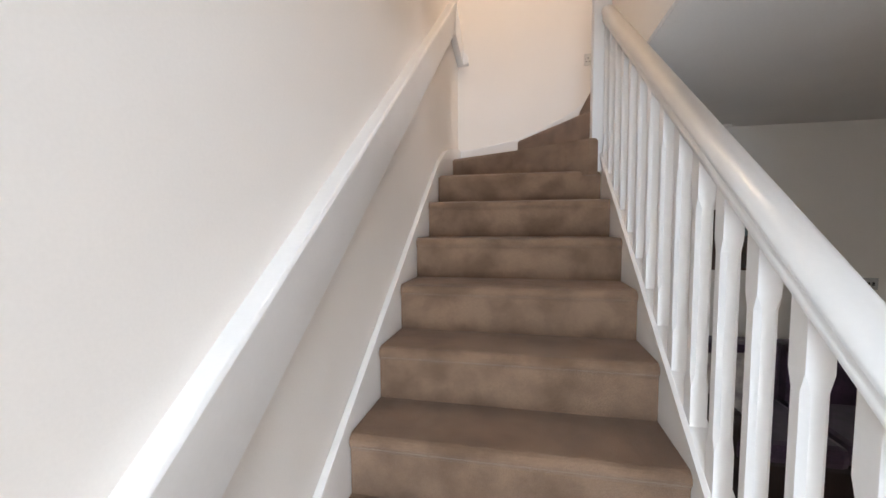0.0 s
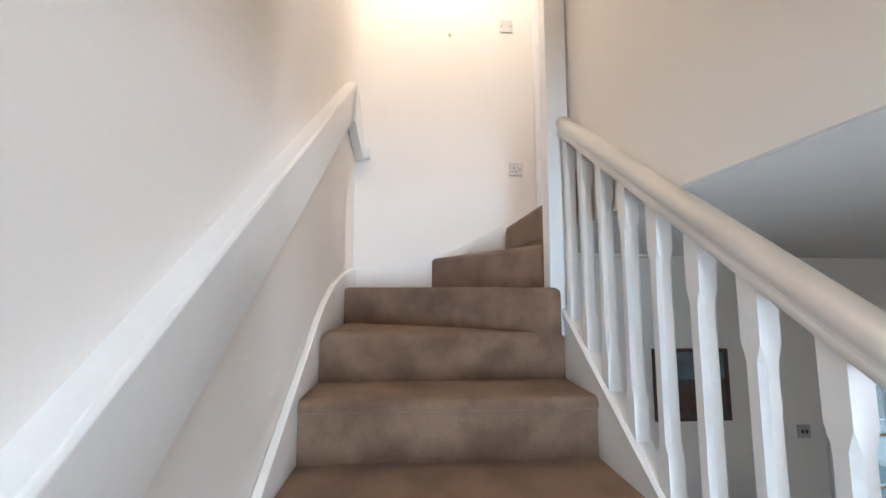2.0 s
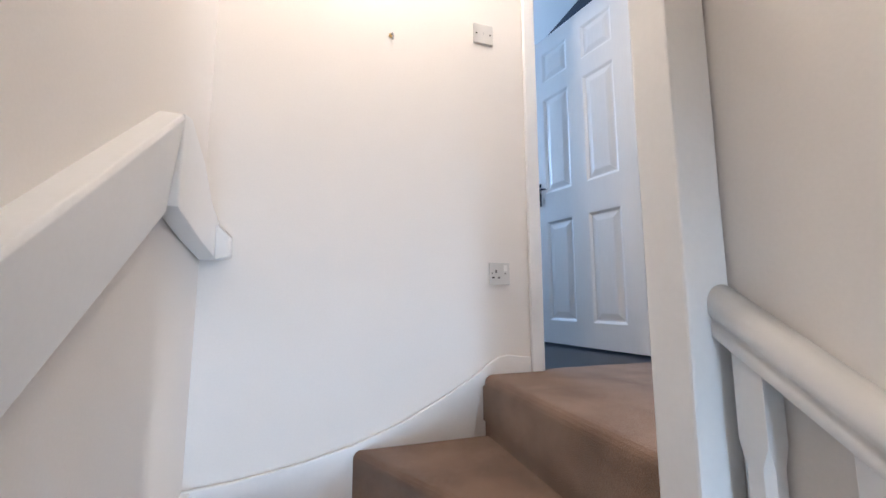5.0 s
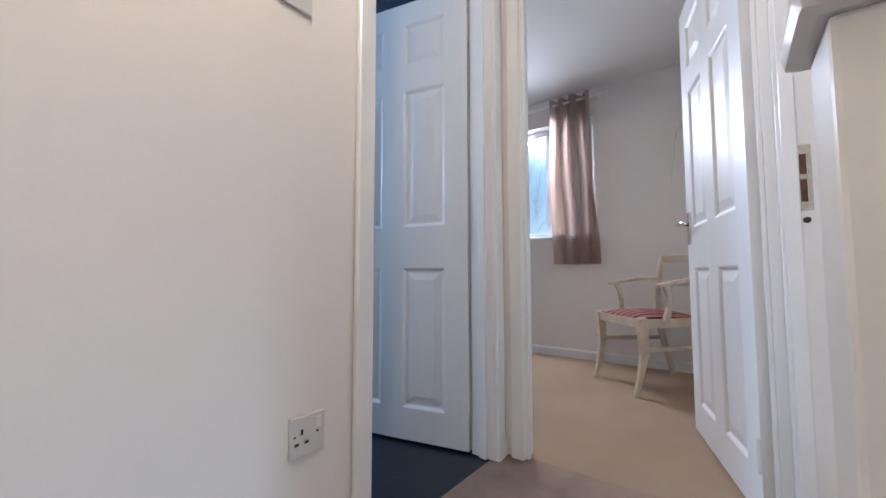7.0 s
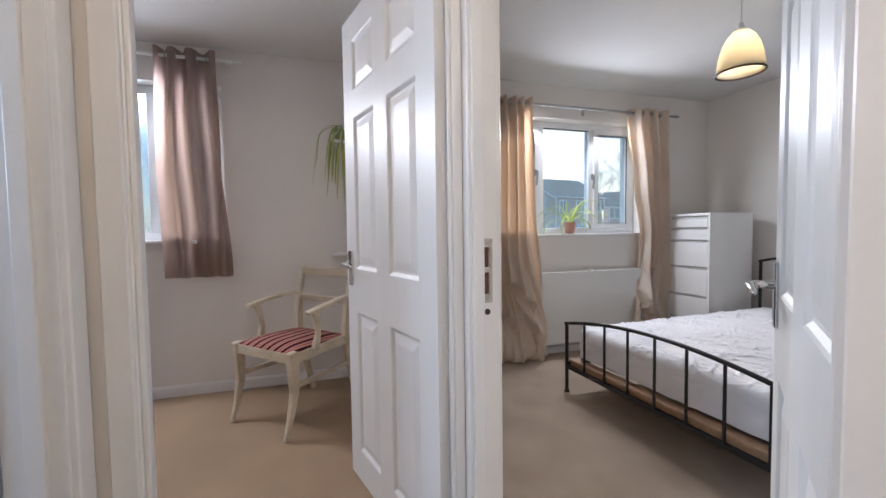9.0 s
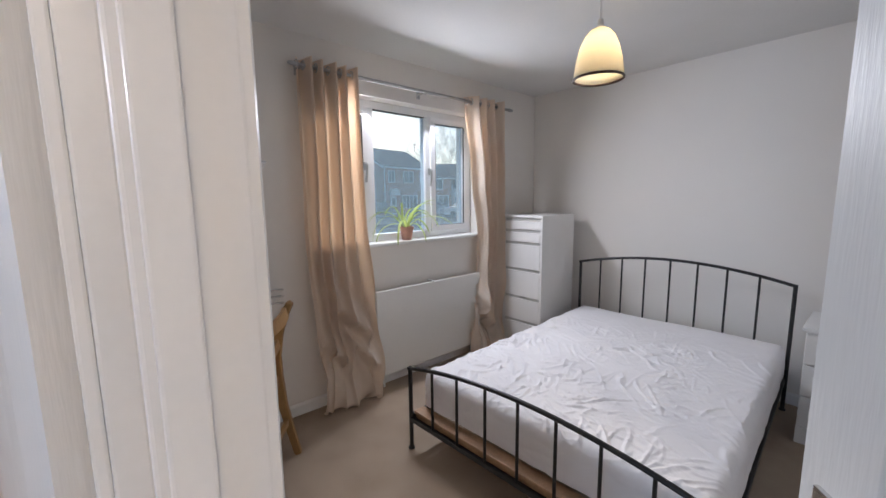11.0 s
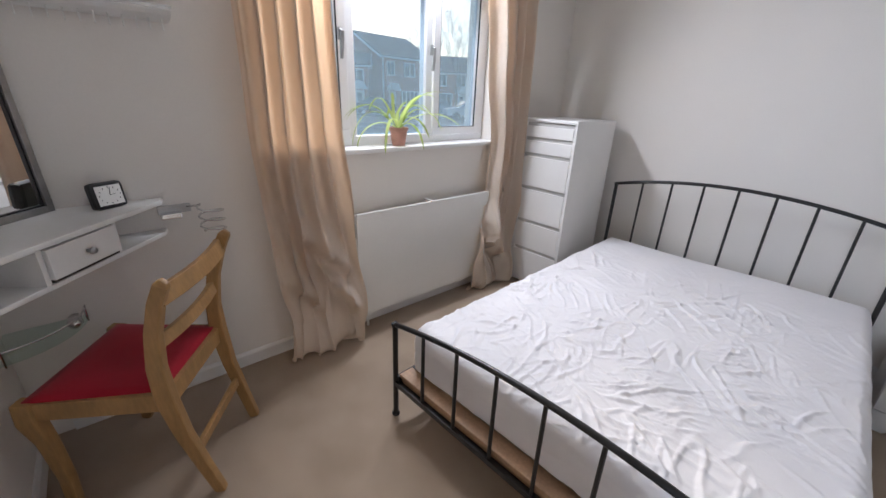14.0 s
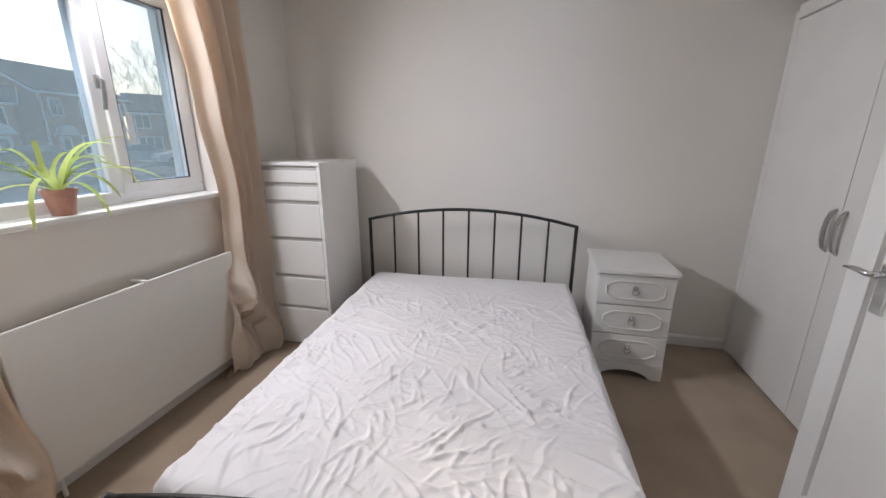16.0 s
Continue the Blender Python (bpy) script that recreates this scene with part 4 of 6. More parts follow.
bed_end("headboard", -HL, 0.808, 0.088, 0.20, 0.20)
bed_end("footboard", HL, 0.462, 0.085, 0.175, 0.175)
for s in (-1, 1):
    bm = bmesh.new()
    bars(bm, [(s * (HW - 0.012), -HL, 0.195), (s * (HW - 0.012), HL, 0.195)], 0.03, 0.022, (0, 0, 1))
    part("side_rail", bm, BLACKIRON, bed)
    part("corner_bracket", bmesh_box((s * HW - 0.03 if s > 0 else s * HW - 0.012, s * HW + 0.012 if s > 0 else s * HW + 0.03, HL - 0.06, HL - 0.01, 0.17, 0.185)), BLACKIRON, bed)
for k in range(15):
    y = -HL + 0.06 + k * (2 * HL - 0.10) / 14
    bm = bmesh.new()
    box(bm, -HW + 0.02, HW - 0.02, y - 0.035, y + 0.035, 0.208, 0.226)
    part("slat", bm, SLATWOOD, bed, bevel=0.004)
bm = bmesh.new()
box(bm, -HW + 0.02, HW - 0.02, HL - 0.05, HL - 0.016, 0.172, 0.222)
part("end_board", bm, SLATWOOD, bed, "pale brown wooden end board", bevel=0.003)

mat_ = thing("mattress", "white double mattress in a creased cotton cover on the bed frame", "mattress", pose(2.489, -0.257, L + 0.228, 0, 0, 2.85))


def crease(x, y):
    """Creases of the loose cover: short crossing ridges."""
    h = 0.0
    for ang, sc, st, w in ((0.66, 15.0, 6.5, 0.0085), (-0.72, 16.0, 6.5, 0.0085), (1.25, 14.0, 7.0, 0.0080), (0.05, 20.0, 5.5, 0.0058), (-1.15, 25.0, 5.0, 0.0050), (0.92, 33.0, 4.5, 0.0036), (-0.40, 37.0, 4.0, 0.0032)):
        c, s = math.cos(ang), math.sin(ang)
        u, v = c * x + s * y, -s * x + c * y
        u += 0.03 * noise.noise((x * 6, y * 6, ang))
        n = noise.noise((u * sc, v * sc / st, ang * 7))
        h += w * max(0.0, 1 - abs(n) * 8.0) ** 1.3 * min(1.0, max(0.0, 0.30 + 2.0 * noise.noise((x * 4.1, y * 4.1, ang * 3))))
    quiet = min(1.0, max(0.12, (y + 0.80) / 0.45))
    return (1.3 * h + 0.006 * noise.noise((x * 5 + y * 2.2, y * 1.8, 4.2))) * quiet


MW, ML, MH, RR = 0.676, 0.928, 0.205, 0.05
nu, nv = 280, 390
bm = bmesh.new()
grid = []
for j in range(nv + 1):
    row = []
    for i in range(nu + 1):
        u, v = 2 * i / nu - 1, 2 * j / nv - 1
        # spread the sheet over the top and down the sides
        def fold(t, half):
            s = t * (half + 0.17)
            a = abs(s)
            if a <= half - RR:
                return s, 0.0
            q = a - (half - RR)
            if q < RR * math.pi / 2:
                return math.copysign(half - RR + RR * math.sin(q / RR), s), RR * (1 - math.cos(q / RR))
            return math.copysign(half, s), RR + q - RR * math.pi / 2
        x, dx = fold(u, MW)
        y, dy = fold(v, ML)
        if dx > 0 and dy > 0:
            # corners are rounded
            d = max(dx, dy)
            k = min(1, min(dx, dy) / RR)
            x -= math.copysign(0.024 * k, x)
            y -= math.copysign(0.024 * k, y)
        else:
            d = max(dx, dy)
        flat = max(0.0, 1 - d / 0.04)
        z = MH - d + crease(x, y) * (0.25 + 0.75 * flat) + 0.006 * noise.noise((x * 2, y * 2, 0)) * flat
        side = min(1, d / 0.06)
        bulge = 0.008 * side * noise.noise((x * 5, y * 5, z * 14)) + 0.004 * side * noise.noise((x * 14, y * 14, z * 22))
        if dx > dy:
            x += math.copysign(bulge, x)
        elif dy > 0:
            y += math.copysign(bulge, y)
        row.append(bm.verts.new((x, y, max(z, 0.004))))
    grid.append(row)
for j in range(nv):
    for i in range(nu):
        bm.faces.new((grid[j][i], grid[j][i + 1], grid[j + 1][i + 1], grid[j + 1][i]))
part("cover", bm, SHEET, mat_, smooth=True)
part("core", bmesh_box((-MW + 0.03, MW - 0.03, -ML + 0.03, ML - 0.03, 0.0, 0.15)), SHEET, mat_)

# ---- tall chest of drawers ----
chest = thing("chest_of_drawers", "tall narrow white chest of six drawers in the corner", "chest of drawers")
cx0, cx1, cy0, cy1 = 3.356, 3.764, -1.225, -0.742
part("body", bmesh_box((cx0, cx1, cy0, cy1 - 0.022, L + 0.004, 3.79)), CHESTW, chest, bevel=0.002)
part("side_panel", bmesh_box((cx0 - 0.001, cx0 + 0.020, cy0, cy1, L, 3.79)), CHESTW, chest, bevel=0.002)
part("side_panel", bmesh_box((cx1 - 0.020, cx1 + 0.001, cy0, cy1, L, 3.79)), CHESTW, chest, bevel=0.002)
part("top", bmesh_box((cx0 - 0.002, cx1 + 0.002, cy0, cy1 + 0.002, 3.79, 3.812)), CHESTW, chest, bevel=0.003)
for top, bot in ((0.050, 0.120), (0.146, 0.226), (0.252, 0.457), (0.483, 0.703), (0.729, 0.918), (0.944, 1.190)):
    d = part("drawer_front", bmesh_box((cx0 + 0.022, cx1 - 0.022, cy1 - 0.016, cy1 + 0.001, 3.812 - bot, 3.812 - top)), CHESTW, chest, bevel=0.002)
    # groove recess coloured grey: its shade is put into the material
    part("finger_groove", bmesh_box((cx0 + 0.022, cx1 - 0.022, cy1 - 0.021, cy1 - 0.012, 3.812 - top + 0.001, 3.812 - top + 0.024)), material("shaded_groove_grey", (0.55, 0.54, 0.52), 0.6, stain=0.1) if top < 0.06 else bpy.data.materials["shaded_groove_grey"], d)

# ---- bedside cabinet ----
bs = thing("bedside_cabinet", "white bedside cabinet with three routed drawers and ring pulls", "bedside cabinet")
bx0, bx1, by0, by1 = 1.350, 1.750, -1.255, -0.845
bm = bmesh.new()
box(bm, bx0, bx1, by0, by1 - 0.02, L + 0.085, 3.238)
part("body", bm, CHESTW, bs, bevel=0.002)
part("top", bmesh_box((bx0 - 0.014, bx1 + 0.014, by0 - 0.005, by1 + 0.018, 3.238, 3.263)), CHESTW, bs, bevel=0.006)
bm = bmesh.new()
arch = [(bx0, L), (bx0 + 0.06, L)] + [(bx0 + 0.06 + (bx1 - bx0 - 0.12) * k / 12, L + 0.052 * math.sin(math.pi * k / 12) ** 0.6 if 0 < k < 12 else L) for k in range(1, 13)] + [(bx1, L), (bx1, L + 0.098), (bx0, L + 0.098)]
prism(bm, arch, "y", by1 - 0.02, by1)
part("plinth", bm, CHESTW, bs, "white plinth with a shallow arch")
for x in (bx0, bx1 - 0.018):
    part("side_foot", bmesh_box((x, x + 0.018, by0, by1 - 0.021, L, L + 0.09)), CHESTW, bs)
for z0, z1 in ((2.700, 2.872), (2.878, 3.050), (3.056, 3.232)):
    d = part("drawer_front", bmesh_box((bx0 + 0.002, bx1 - 0.002, by1 - 0.018, by1, z0, z1)), CHESTW, bs, bevel=0.004)
    zc, xc = (z0 + z1) / 2, (bx0 + bx1) / 2
    hw, hh, cut = 0.150, 0.052, 0.030
    ring = [(-hw, -hh + cut), (-hw + cut * 1.4, -hh + 0.004), (-hw + cut * 2.2, -hh), (hw - cut * 2.2, -hh), (hw - cut * 1.4, -hh + 0.004), (hw, -hh + cut), (hw, hh - cut),
            (hw - cut * 1.4, hh - 0.004), (hw - cut * 2.2, hh), (-hw + cut * 2.2, hh), (-hw + cut * 1.4, hh - 0.004), (-hw, hh - cut)]
    bm = bmesh.new()
    tube(bm, [(xc + px, by1 + 0.001, zc + pz) for px, pz in ring], 0.0055, 6, closed=True)
    part("routed_bead", bm, CHESTW, d)
    bm = bmesh.new()
    lathe(bm, [(0.016, 0), (0.015, 0.003), (0.007, 0.006), (0.007, 0.014), (0.004, 0.017)], 14, pose(xc, by1, zc + 0.012, -90, 0, 0))
    rose_ = part("pull_rose", bm, STEEL, d, "antique nickel ring pull")
    bm = bmesh.new()
    tube(bm, [(xc + 0.017 * math.cos(a), by1 + 0.012 + 0.004 * math.sin(a), zc - 0.006 + 0.017 * math.sin(a)) for a in [2 * math.pi * k / 16 for k in range(16)]], 0.0028, 6, closed=True)
    part("ring", bm, STEEL, d, "antique nickel ring")

# ---- fitted wardrobe ----
wd = thing("fitted_wardrobe", "white fitted double wardrobe with bow handles", "wardrobe")
WX = 0.835
part("carcass", bmesh_box((WX - 0.56, WX - 0.02, YH + 0.01, -0.14, L, 4.56)), CHESTW, wd)
part("filler", bmesh_box((WX - 0.02, WX - 0.001, YH + 0.001, YH + 0.05, L, 4.60)), CHESTW, wd, bevel=0.002)
part("cornice", bmesh_box((WX - 0.02, WX + 0.012, YH + 0.05, -0.131, 4.555, 4.62)), CHESTW, wd, bevel=0.005)
for a, b, hy, s in ((YH + 0.054, -0.660, -0.690, 1), (-0.656, -0.135, -0.626, -1)):
    d = part("door", bmesh_box((WX - 0.019, WX, a, b, L + 0.018, 4.55)), CHESTW, wd, bevel=0.002)
    bm = bmesh.new()
    bars(bm, [(WX, hy, 3.463), (WX + 0.018, hy, 3.478), (WX + 0.027, hy, 3.513), (WX + 0.030, hy, 3.558), (WX + 0.027, hy, 3.603), (WX + 0.018, hy, 3.638), (WX, hy, 3.653)], [0.012, 0.017, 0.02, 0.022, 0.02, 0.017, 0.012], 0.009, (0, 1, 0))
    part("bow_handle", bm, STEEL, d, "brushed steel bow handle")

# ---- corner dressing table ----
desk = thing("corner_dressing_shelf", "white corner dressing shelf with one small drawer fixed to the walls", "dressing table")
pa, pb = Vector((3.300, YD - 0.012)), Vector((3.862, 1.392))
front = (pb - pa).normalized()
inward = Vector((-front.y, front.x))


def desk_board(z0, z1, grow):
    bm = bmesh.new()
    a, b = pa - front * grow, pb + front * grow
    prism(bm, [(a.x, YD), (a.x - 0.0, YD - 0.05 - grow), (b.x + 0.028 - 0.05 - grow, b.y - 0.0), (XW, b.y - 0.012), (XW, YD)], "z", z0, z1)
    return part("board", bm, CHESTW, desk, bevel=0.003)


desk_board(3.492, 3.510, 0.012)
desk_board(3.366, 3.382, 0.0)


def on_front(t, back, z):
    p = pa + Vector((0, -0.05)) + (Vector((XW - 0.05, pb.y)) - pa - Vector((0, -0.05))) * t
    p = p + Vector((0.62, 0.78)) * back
    return Vector((p.x, p.y, z))


for t in (0.335, 0.695):
    bm = bmesh.new()
    bars(bm, [on_front(t, 0.006, 3.437), on_front(t, 0.20, 3.437)], 0.016, 0.110, (0.7, -0.7, 0))
    part("divider", bm, CHESTW, desk)
bm = bmesh.new()
bars(bm, [on_front(0.35, 0.004, 3.440), on_front(0.68, 0.004, 3.440)], 0.018, 0.092, (0.7, 0.7, 0))
dr = part("drawer_front", bm, CHESTW, desk, bevel=0.002)
bm = bmesh.new()
bars(bm, [on_front(0.35, 0.008, 3.389), on_front(0.68, 0.008, 3.389)], 0.016, 0.006, (0.7, 0.7, 0))
part("shadow_gap", bm, DARKGAP, dr)
bm = bmesh.new()
k0, k1 = on_front(0.515, -0.006, 3.440), on_front(0.515, -0.03, 3.440)
tube(bm, [k0, k0.lerp(k1, 0.5), k0.lerp(k1, 0.6), k1], [0.006, 0.006, 0.012, 0.009], 12)
part("knob", bm, STEEL, dr, "dark metal knob", smooth=True)

# mirror standing on the dressing shelf
ma, mb = Vector((3.626, 1.912)), Vector((3.864, 1.690))
mid = (ma + mb) / 2
ang = math.degrees(math.atan2(mb.y - ma.y, mb.x - ma.x))
mw = (mb - ma).length / 2
SILVERGREY = material("silver_grey_frame", (0.33, 0.32, 0.31), 0.38, metal=0.85, grain=0.06, grain_scale=160, stain=0.25, stain_scale=14)
mir = thing("mirror", "rectangular mirror in a deep silver-grey frame on the dressing shelf", "mirror", pose(mid.x, mid.y, 3.511, -2.0, 0, ang))
for x0, x1, z0, z1 in ((-mw - 0.034, -mw + 0.022, 0, 0.635), (mw - 0.022, mw, 0, 0.635), (-mw + 0.022, mw - 0.022, 0, 0.022), (-mw + 0.022, mw - 0.022, 0.613, 0.635)):
    part("frame", bmesh_box((x0, x1, -0.012, 0.05, z0, z1)), SILVERGREY, mir, "brushed silver-grey frame", bevel=0.002)
part("glass", bmesh_box((-mw + 0.022, mw - 0.022, 0.002, 0.006, 0.022, 0.613)), MIRROR, mir, "mirror glass")
part("inner_bead", bmesh_box((mw - 0.028, mw - 0.022, -0.004, 0.002, 0.022, 0.613)), BLACKPL, mir)
part("inner_bead", bmesh_box((-mw + 0.022, mw - 0.022, -0.004, 0.002, 0.022, 0.028)), BLACKPL, mir)
part("inner_bead", bmesh_box((-mw + 0.022, mw - 0.022, -0.004, 0.002, 0.607, 0.613)), BLACKPL, mir)


def corner_glass_shelf(z, r, label):
    s = thing("glass_corner_shelf", label, "shelf", group="glass corner shelves")
    bm = bmesh.new()
    arc = [(XW - 0.01 - r * math.cos(a), YD - 0.01 - r * math.sin(a)) for a in [math.pi / 2 * k / 12 for k in range(13)]]
    prism(bm, [(XW - 0.01, YD - 0.01), *arc], "z", z, z + 0.006)
    part("glass", bm, SHELFGLASS, s, "green tinted glass quadrant")
    bm = bmesh.new()
    rr = r - 0.006
    tube(bm, [(XW - 0.01 - rr * math.cos(a), YD - 0.012 - rr * math.sin(a), z + 0.045) for a in [math.pi / 2 * k / 12 for k in range(13)]], 0.0035, 8)
    part("rail", bm, CHROME, s, "thin chrome rail", smooth=True)
    for a in (0.10, math.pi / 2 - 0.10):
        bm = bmesh.new()
        px, py = XW - 0.01 - rr * math.cos(a), YD - 0.012 - rr * math.sin(a)
        tube(bm, [(px, py, z - 0.01), (px, py, z + 0.048)], 0.004, 8)
        part("post", bm, CHROME, s)
    bm = bmesh.new()
    px, py = XW - 0.05, YD - r + 0.03
    tube(bm, [(px + 0.04, py, z + 0.003), (px + 0.012, py, z + 0.003), (px, py, z + 0.003), (px - 0.02, py, z + 0.003), (px - 0.03, py, z + 0.003)], [0.020, 0.021, 0.024, 0.018, 0.006], 14)
    part("clamp", bm, CHROME, s, "round chrome clamp", smooth=True)


corner_glass_shelf(4.322, 0.235, "glass corner shelf with a chrome rail above the mirror")
corner_glass_shelf(3.085, 0.23, "glass corner shelf with a chrome rail under the dressing shelf")

fl = thing("floating_shelf", "narrow white floating shelf on the wall beside the mirror", "shelf")
bm = bmesh.new()
prism(bm, [(XW, 4.135), (XW - 0.04, 4.138), (XW - 0.085, 4.150), (XW - 0.10, 4.163), (XW - 0.10, 4.182), (XW, 4.182)], "y", 1.235, 1.655)
part("board", bm, CHESTW, fl, bevel=0.003)
for k in range(11):
    bm = bmesh.new()
    y = 1.262 + 0.0365 * k
    tube(bm, [(XW - 0.05, y, 4.142), (XW - 0.05, y, 4.112), (XW - 0.054, y, 4.106), (XW - 0.060, y, 4.108)], 0.0022, 6)
    part("peg", bm, PLASTIC, fl, "small white hanging peg")
part("front_strip", bmesh_box((XW - 0.104, XW - 0.099, 1.235, 1.655, 4.168, 4.177)), CHROME, fl, "thin chrome strip")

clk = thing("table_clock", "small black rounded-square clock with a white dial", "clock", pose(3.805, 1.535, 3.5105, -8, 0, -62))
bm = bmesh.new()
box(bm, -0.052, 0.052, -0.018, 0.022, 0, 0.092)
part("case", bm, BLACKPL, clk, bevel=0.014)
part("dial", bmesh_box((-0.040, 0.040, -0.0195, -0.017, 0.012, 0.080)), PLASTIC, clk, "white dial", bevel=0.0008)
for a, ln in ((10, 0.028), (80, 0.020)):
    bm = bmesh.new()
    t = radians(a)
    bars(bm, [(0, -0.0205, 0.046), (ln * math.sin(t), -0.0205, 0.046 + ln * math.cos(t))], 0.0025, 0.001, (0, 1, 0))
    part("hand", bm, BLACKPL, clk)
for k in range(12):
    t = 2 * math.pi * k / 12
    part("hour_mark", bmesh_box((0.033 * math.sin(t) - 0.0012, 0.033 * math.sin(t) + 0.0012, -0.0203, -0.0193, 0.046 + 0.028 * math.cos(t) - 0.0022, 0.046 + 0.028 * math.cos(t) + 0.0022)), BLACKPL, clk)

gad = thing("desk_gadget", "small white plastic gadget with a grey face on the dressing shelf", "gadget", pose(3.43, 1.868, 3.5105, 0, 0, -40))
bm = bmesh.new()
prism(bm, [(-0.035, 0), (0.035, 0), (0.040, 0.03), (0.022, 0.115), (-0.012, 0.125), (-0.046, 0.045)], "x", -0.032, 0.032)
part("body", bm, PLASTIC, gad, bevel=0.010)
bm = bmesh.new()
bars(bm, [(0, -0.040, 0.062), (0, -0.024, 0.100)], 0.036, 0.002, (1, 0, 0))
part("face", bm, material("grey_plastic", (0.32, 0.32, 0.33), 0.4, stain=0.1), gad, "grey face")

hd = thing("dryer_holder", "chrome wall bracket with a spiral hairdryer holder", "hairdryer holder")
part("plate", bmesh_box((XW - 0.010, XW, 1.285, 1.40, 3.440, 3.475)), STEEL, hd, bevel=0.003)
part("block", bmesh_box((XW - 0.055, XW - 0.010, 1.325, 1.395, 3.430, 3.450)), CHROME, hd, bevel=0.004)
bm = bmesh.new()
coil = [0.7 + 0.35 * k for k in range(55)]
tube(bm, [(XW - 0.01, 1.30, 3.462), (XW - 0.03, 1.27, 3.466)] + [(XW - 0.068 + 0.046 * math.cos(a), 1.225 + 0.046 * math.sin(a), 3.470 - 0.0062 * (a - 0.7)) for a in coil], 0.0040, 8)
part("spiral", bm, CHROME, hd, "chrome wire spiral", smooth=True)
so = thing("power_socket", "white power socket low on the bedroom wall", "socket")
part("plate", bmesh_box((2.95, 3.096, YD - 0.010, YD, 2.97, 3.056)), PLASTIC, so, bevel=0.003)

# ---- oak dining chair with a red seat ----
ch = thing("oak_chair", "oak dining chair with a crimson drop-in seat and curved back", "chair", pose(3.413, 1.415, L, 0, 0, -34.6))


def seat_pad(th, wf, wb, depth, z, rise, mat, label, stripes=None):
    """A padded seat, front edge at y = depth, back edge at y = 0.02."""
    bm = bmesh.new()
    n = 14
    top = []
    for j in range(n + 1):
        v = j / n
        y = 0.02 + (depth - 0.03) * v
        hw = (wb + (wf - wb) * v) / 2 - 0.008
        row = []
        for i in range(n + 1):
            u = 2 * i / n - 1
            e = (1 - abs(u) ** 4) * (1 - abs(2 * v - 1) ** 4)
            row.append(bm.verts.new((hw * u, y, z + rise * e)))
        top.append(row)
    for j in range(n):
        for i in range(n):
            bm.faces.new((top[j][i], top[j][i + 1], top[j + 1][i + 1], top[j + 1][i]))
    edge = [top[0][i] for i in range(n + 1)] + [top[j][n] for j in range(1, n + 1)] + [top[n][i] for i in range(n - 1, -1, -1)] + [top[j][0] for j in range(n - 1, 0, -1)]
    low = [bm.verts.new(v.co - Vector((0, 0, 0.02))) for v in edge]
    for i in range(len(edge)):
        bm.faces.new((edge[i], edge[(i + 1) % len(edge)], low[(i + 1) % len(edge)], low[i]))
    bm.faces.new(low)
    return part("seat", bm, mat, th, label, smooth=True)


seat_pad(ch, 0.435, 0.375, 0.40, 0.455, 0.016, REDCLOTH, "crimson cloth seat pad")
for s in (-1, 1):
    bm = bmesh.new()
    bars(bm, [(s * 0.172, -0.075, 0.0), (s * 0.177, -0.045, 0.12), (s * 0.183, -0.008, 0.28), (s * 0.188, 0.012, 0.43), (s * 0.191, 0.012, 0.55), (s * 0.196, -0.008, 0.67), (s * 0.201, -0.040, 0.77), (s * 0.205, -0.068, 0.828), (s * 0.206, -0.078, 0.84)],
         [0.028, 0.03, 0.033, 0.036, 0.034, 0.032, 0.032, 0.030, 0.018], [0.036, 0.040, 0.046, 0.056, 0.048, 0.042, 0.040, 0.038, 0.022], (1, 0, 0))
    part("back_leg", bm, OAK, ch, "curved oak back leg and post", bevel=0.006)
    bm = bmesh.new()
    bars(bm, [(s * 0.198, 0.372, 0.0), (s * 0.200, 0.362, 0.14), (s * 0.202, 0.372, 0.30), (s * 0.202, 0.392, 0.38), (s * 0.202, 0.388, 0.452)], [0.030, 0.032, 0.036, 0.044, 0.044], [0.036, 0.036, 0.044, 0.056, 0.05], (1, 0, 0))
    part("front_leg", bm, OAK, ch, "sabre-shaped oak front leg", bevel=0.006)
    bm = bmesh.new()
    bars(bm, [(s * 0.188, 0.02, 0.418), (s * 0.204, 0.385, 0.418)], 0.022, 0.062, (1, 0, 0))
    part("seat_rail", bm, OAK, ch, bevel=0.003)
for y, w in ((0.388, 0.202), (0.014, 0.187)):
    bm = bmesh.new()
    bars(bm, [(-w, y, 0.418), (w, y, 0.418)], 0.062, 0.022, (0, 0, 1))
    part("seat_rail", bm, OAK, ch, bevel=0.003)
for z, y, h, w in ((0.785, -0.046, 0.056, 0.202), (0.625, 0.002, 0.04, 0.195)):
    bm = bmesh.new()
    bars(bm, [(-w + 2 * w * k / 10, y - 0.022 * (1 - (2 * k / 10 - 1) ** 2), z) for k in range(11)], h, 0.022, (0, 0.25, 1))
    part("back_rail", bm, OAK, ch, bevel=0.003)
bm = bmesh.new()
bars(bm, [(-0.178, -0.028, 0.19), (0.178, -0.028, 0.19)], 0.034, 0.018, (0, 0, 1))
part("stretcher", bm, OAK, ch, bevel=0.003)


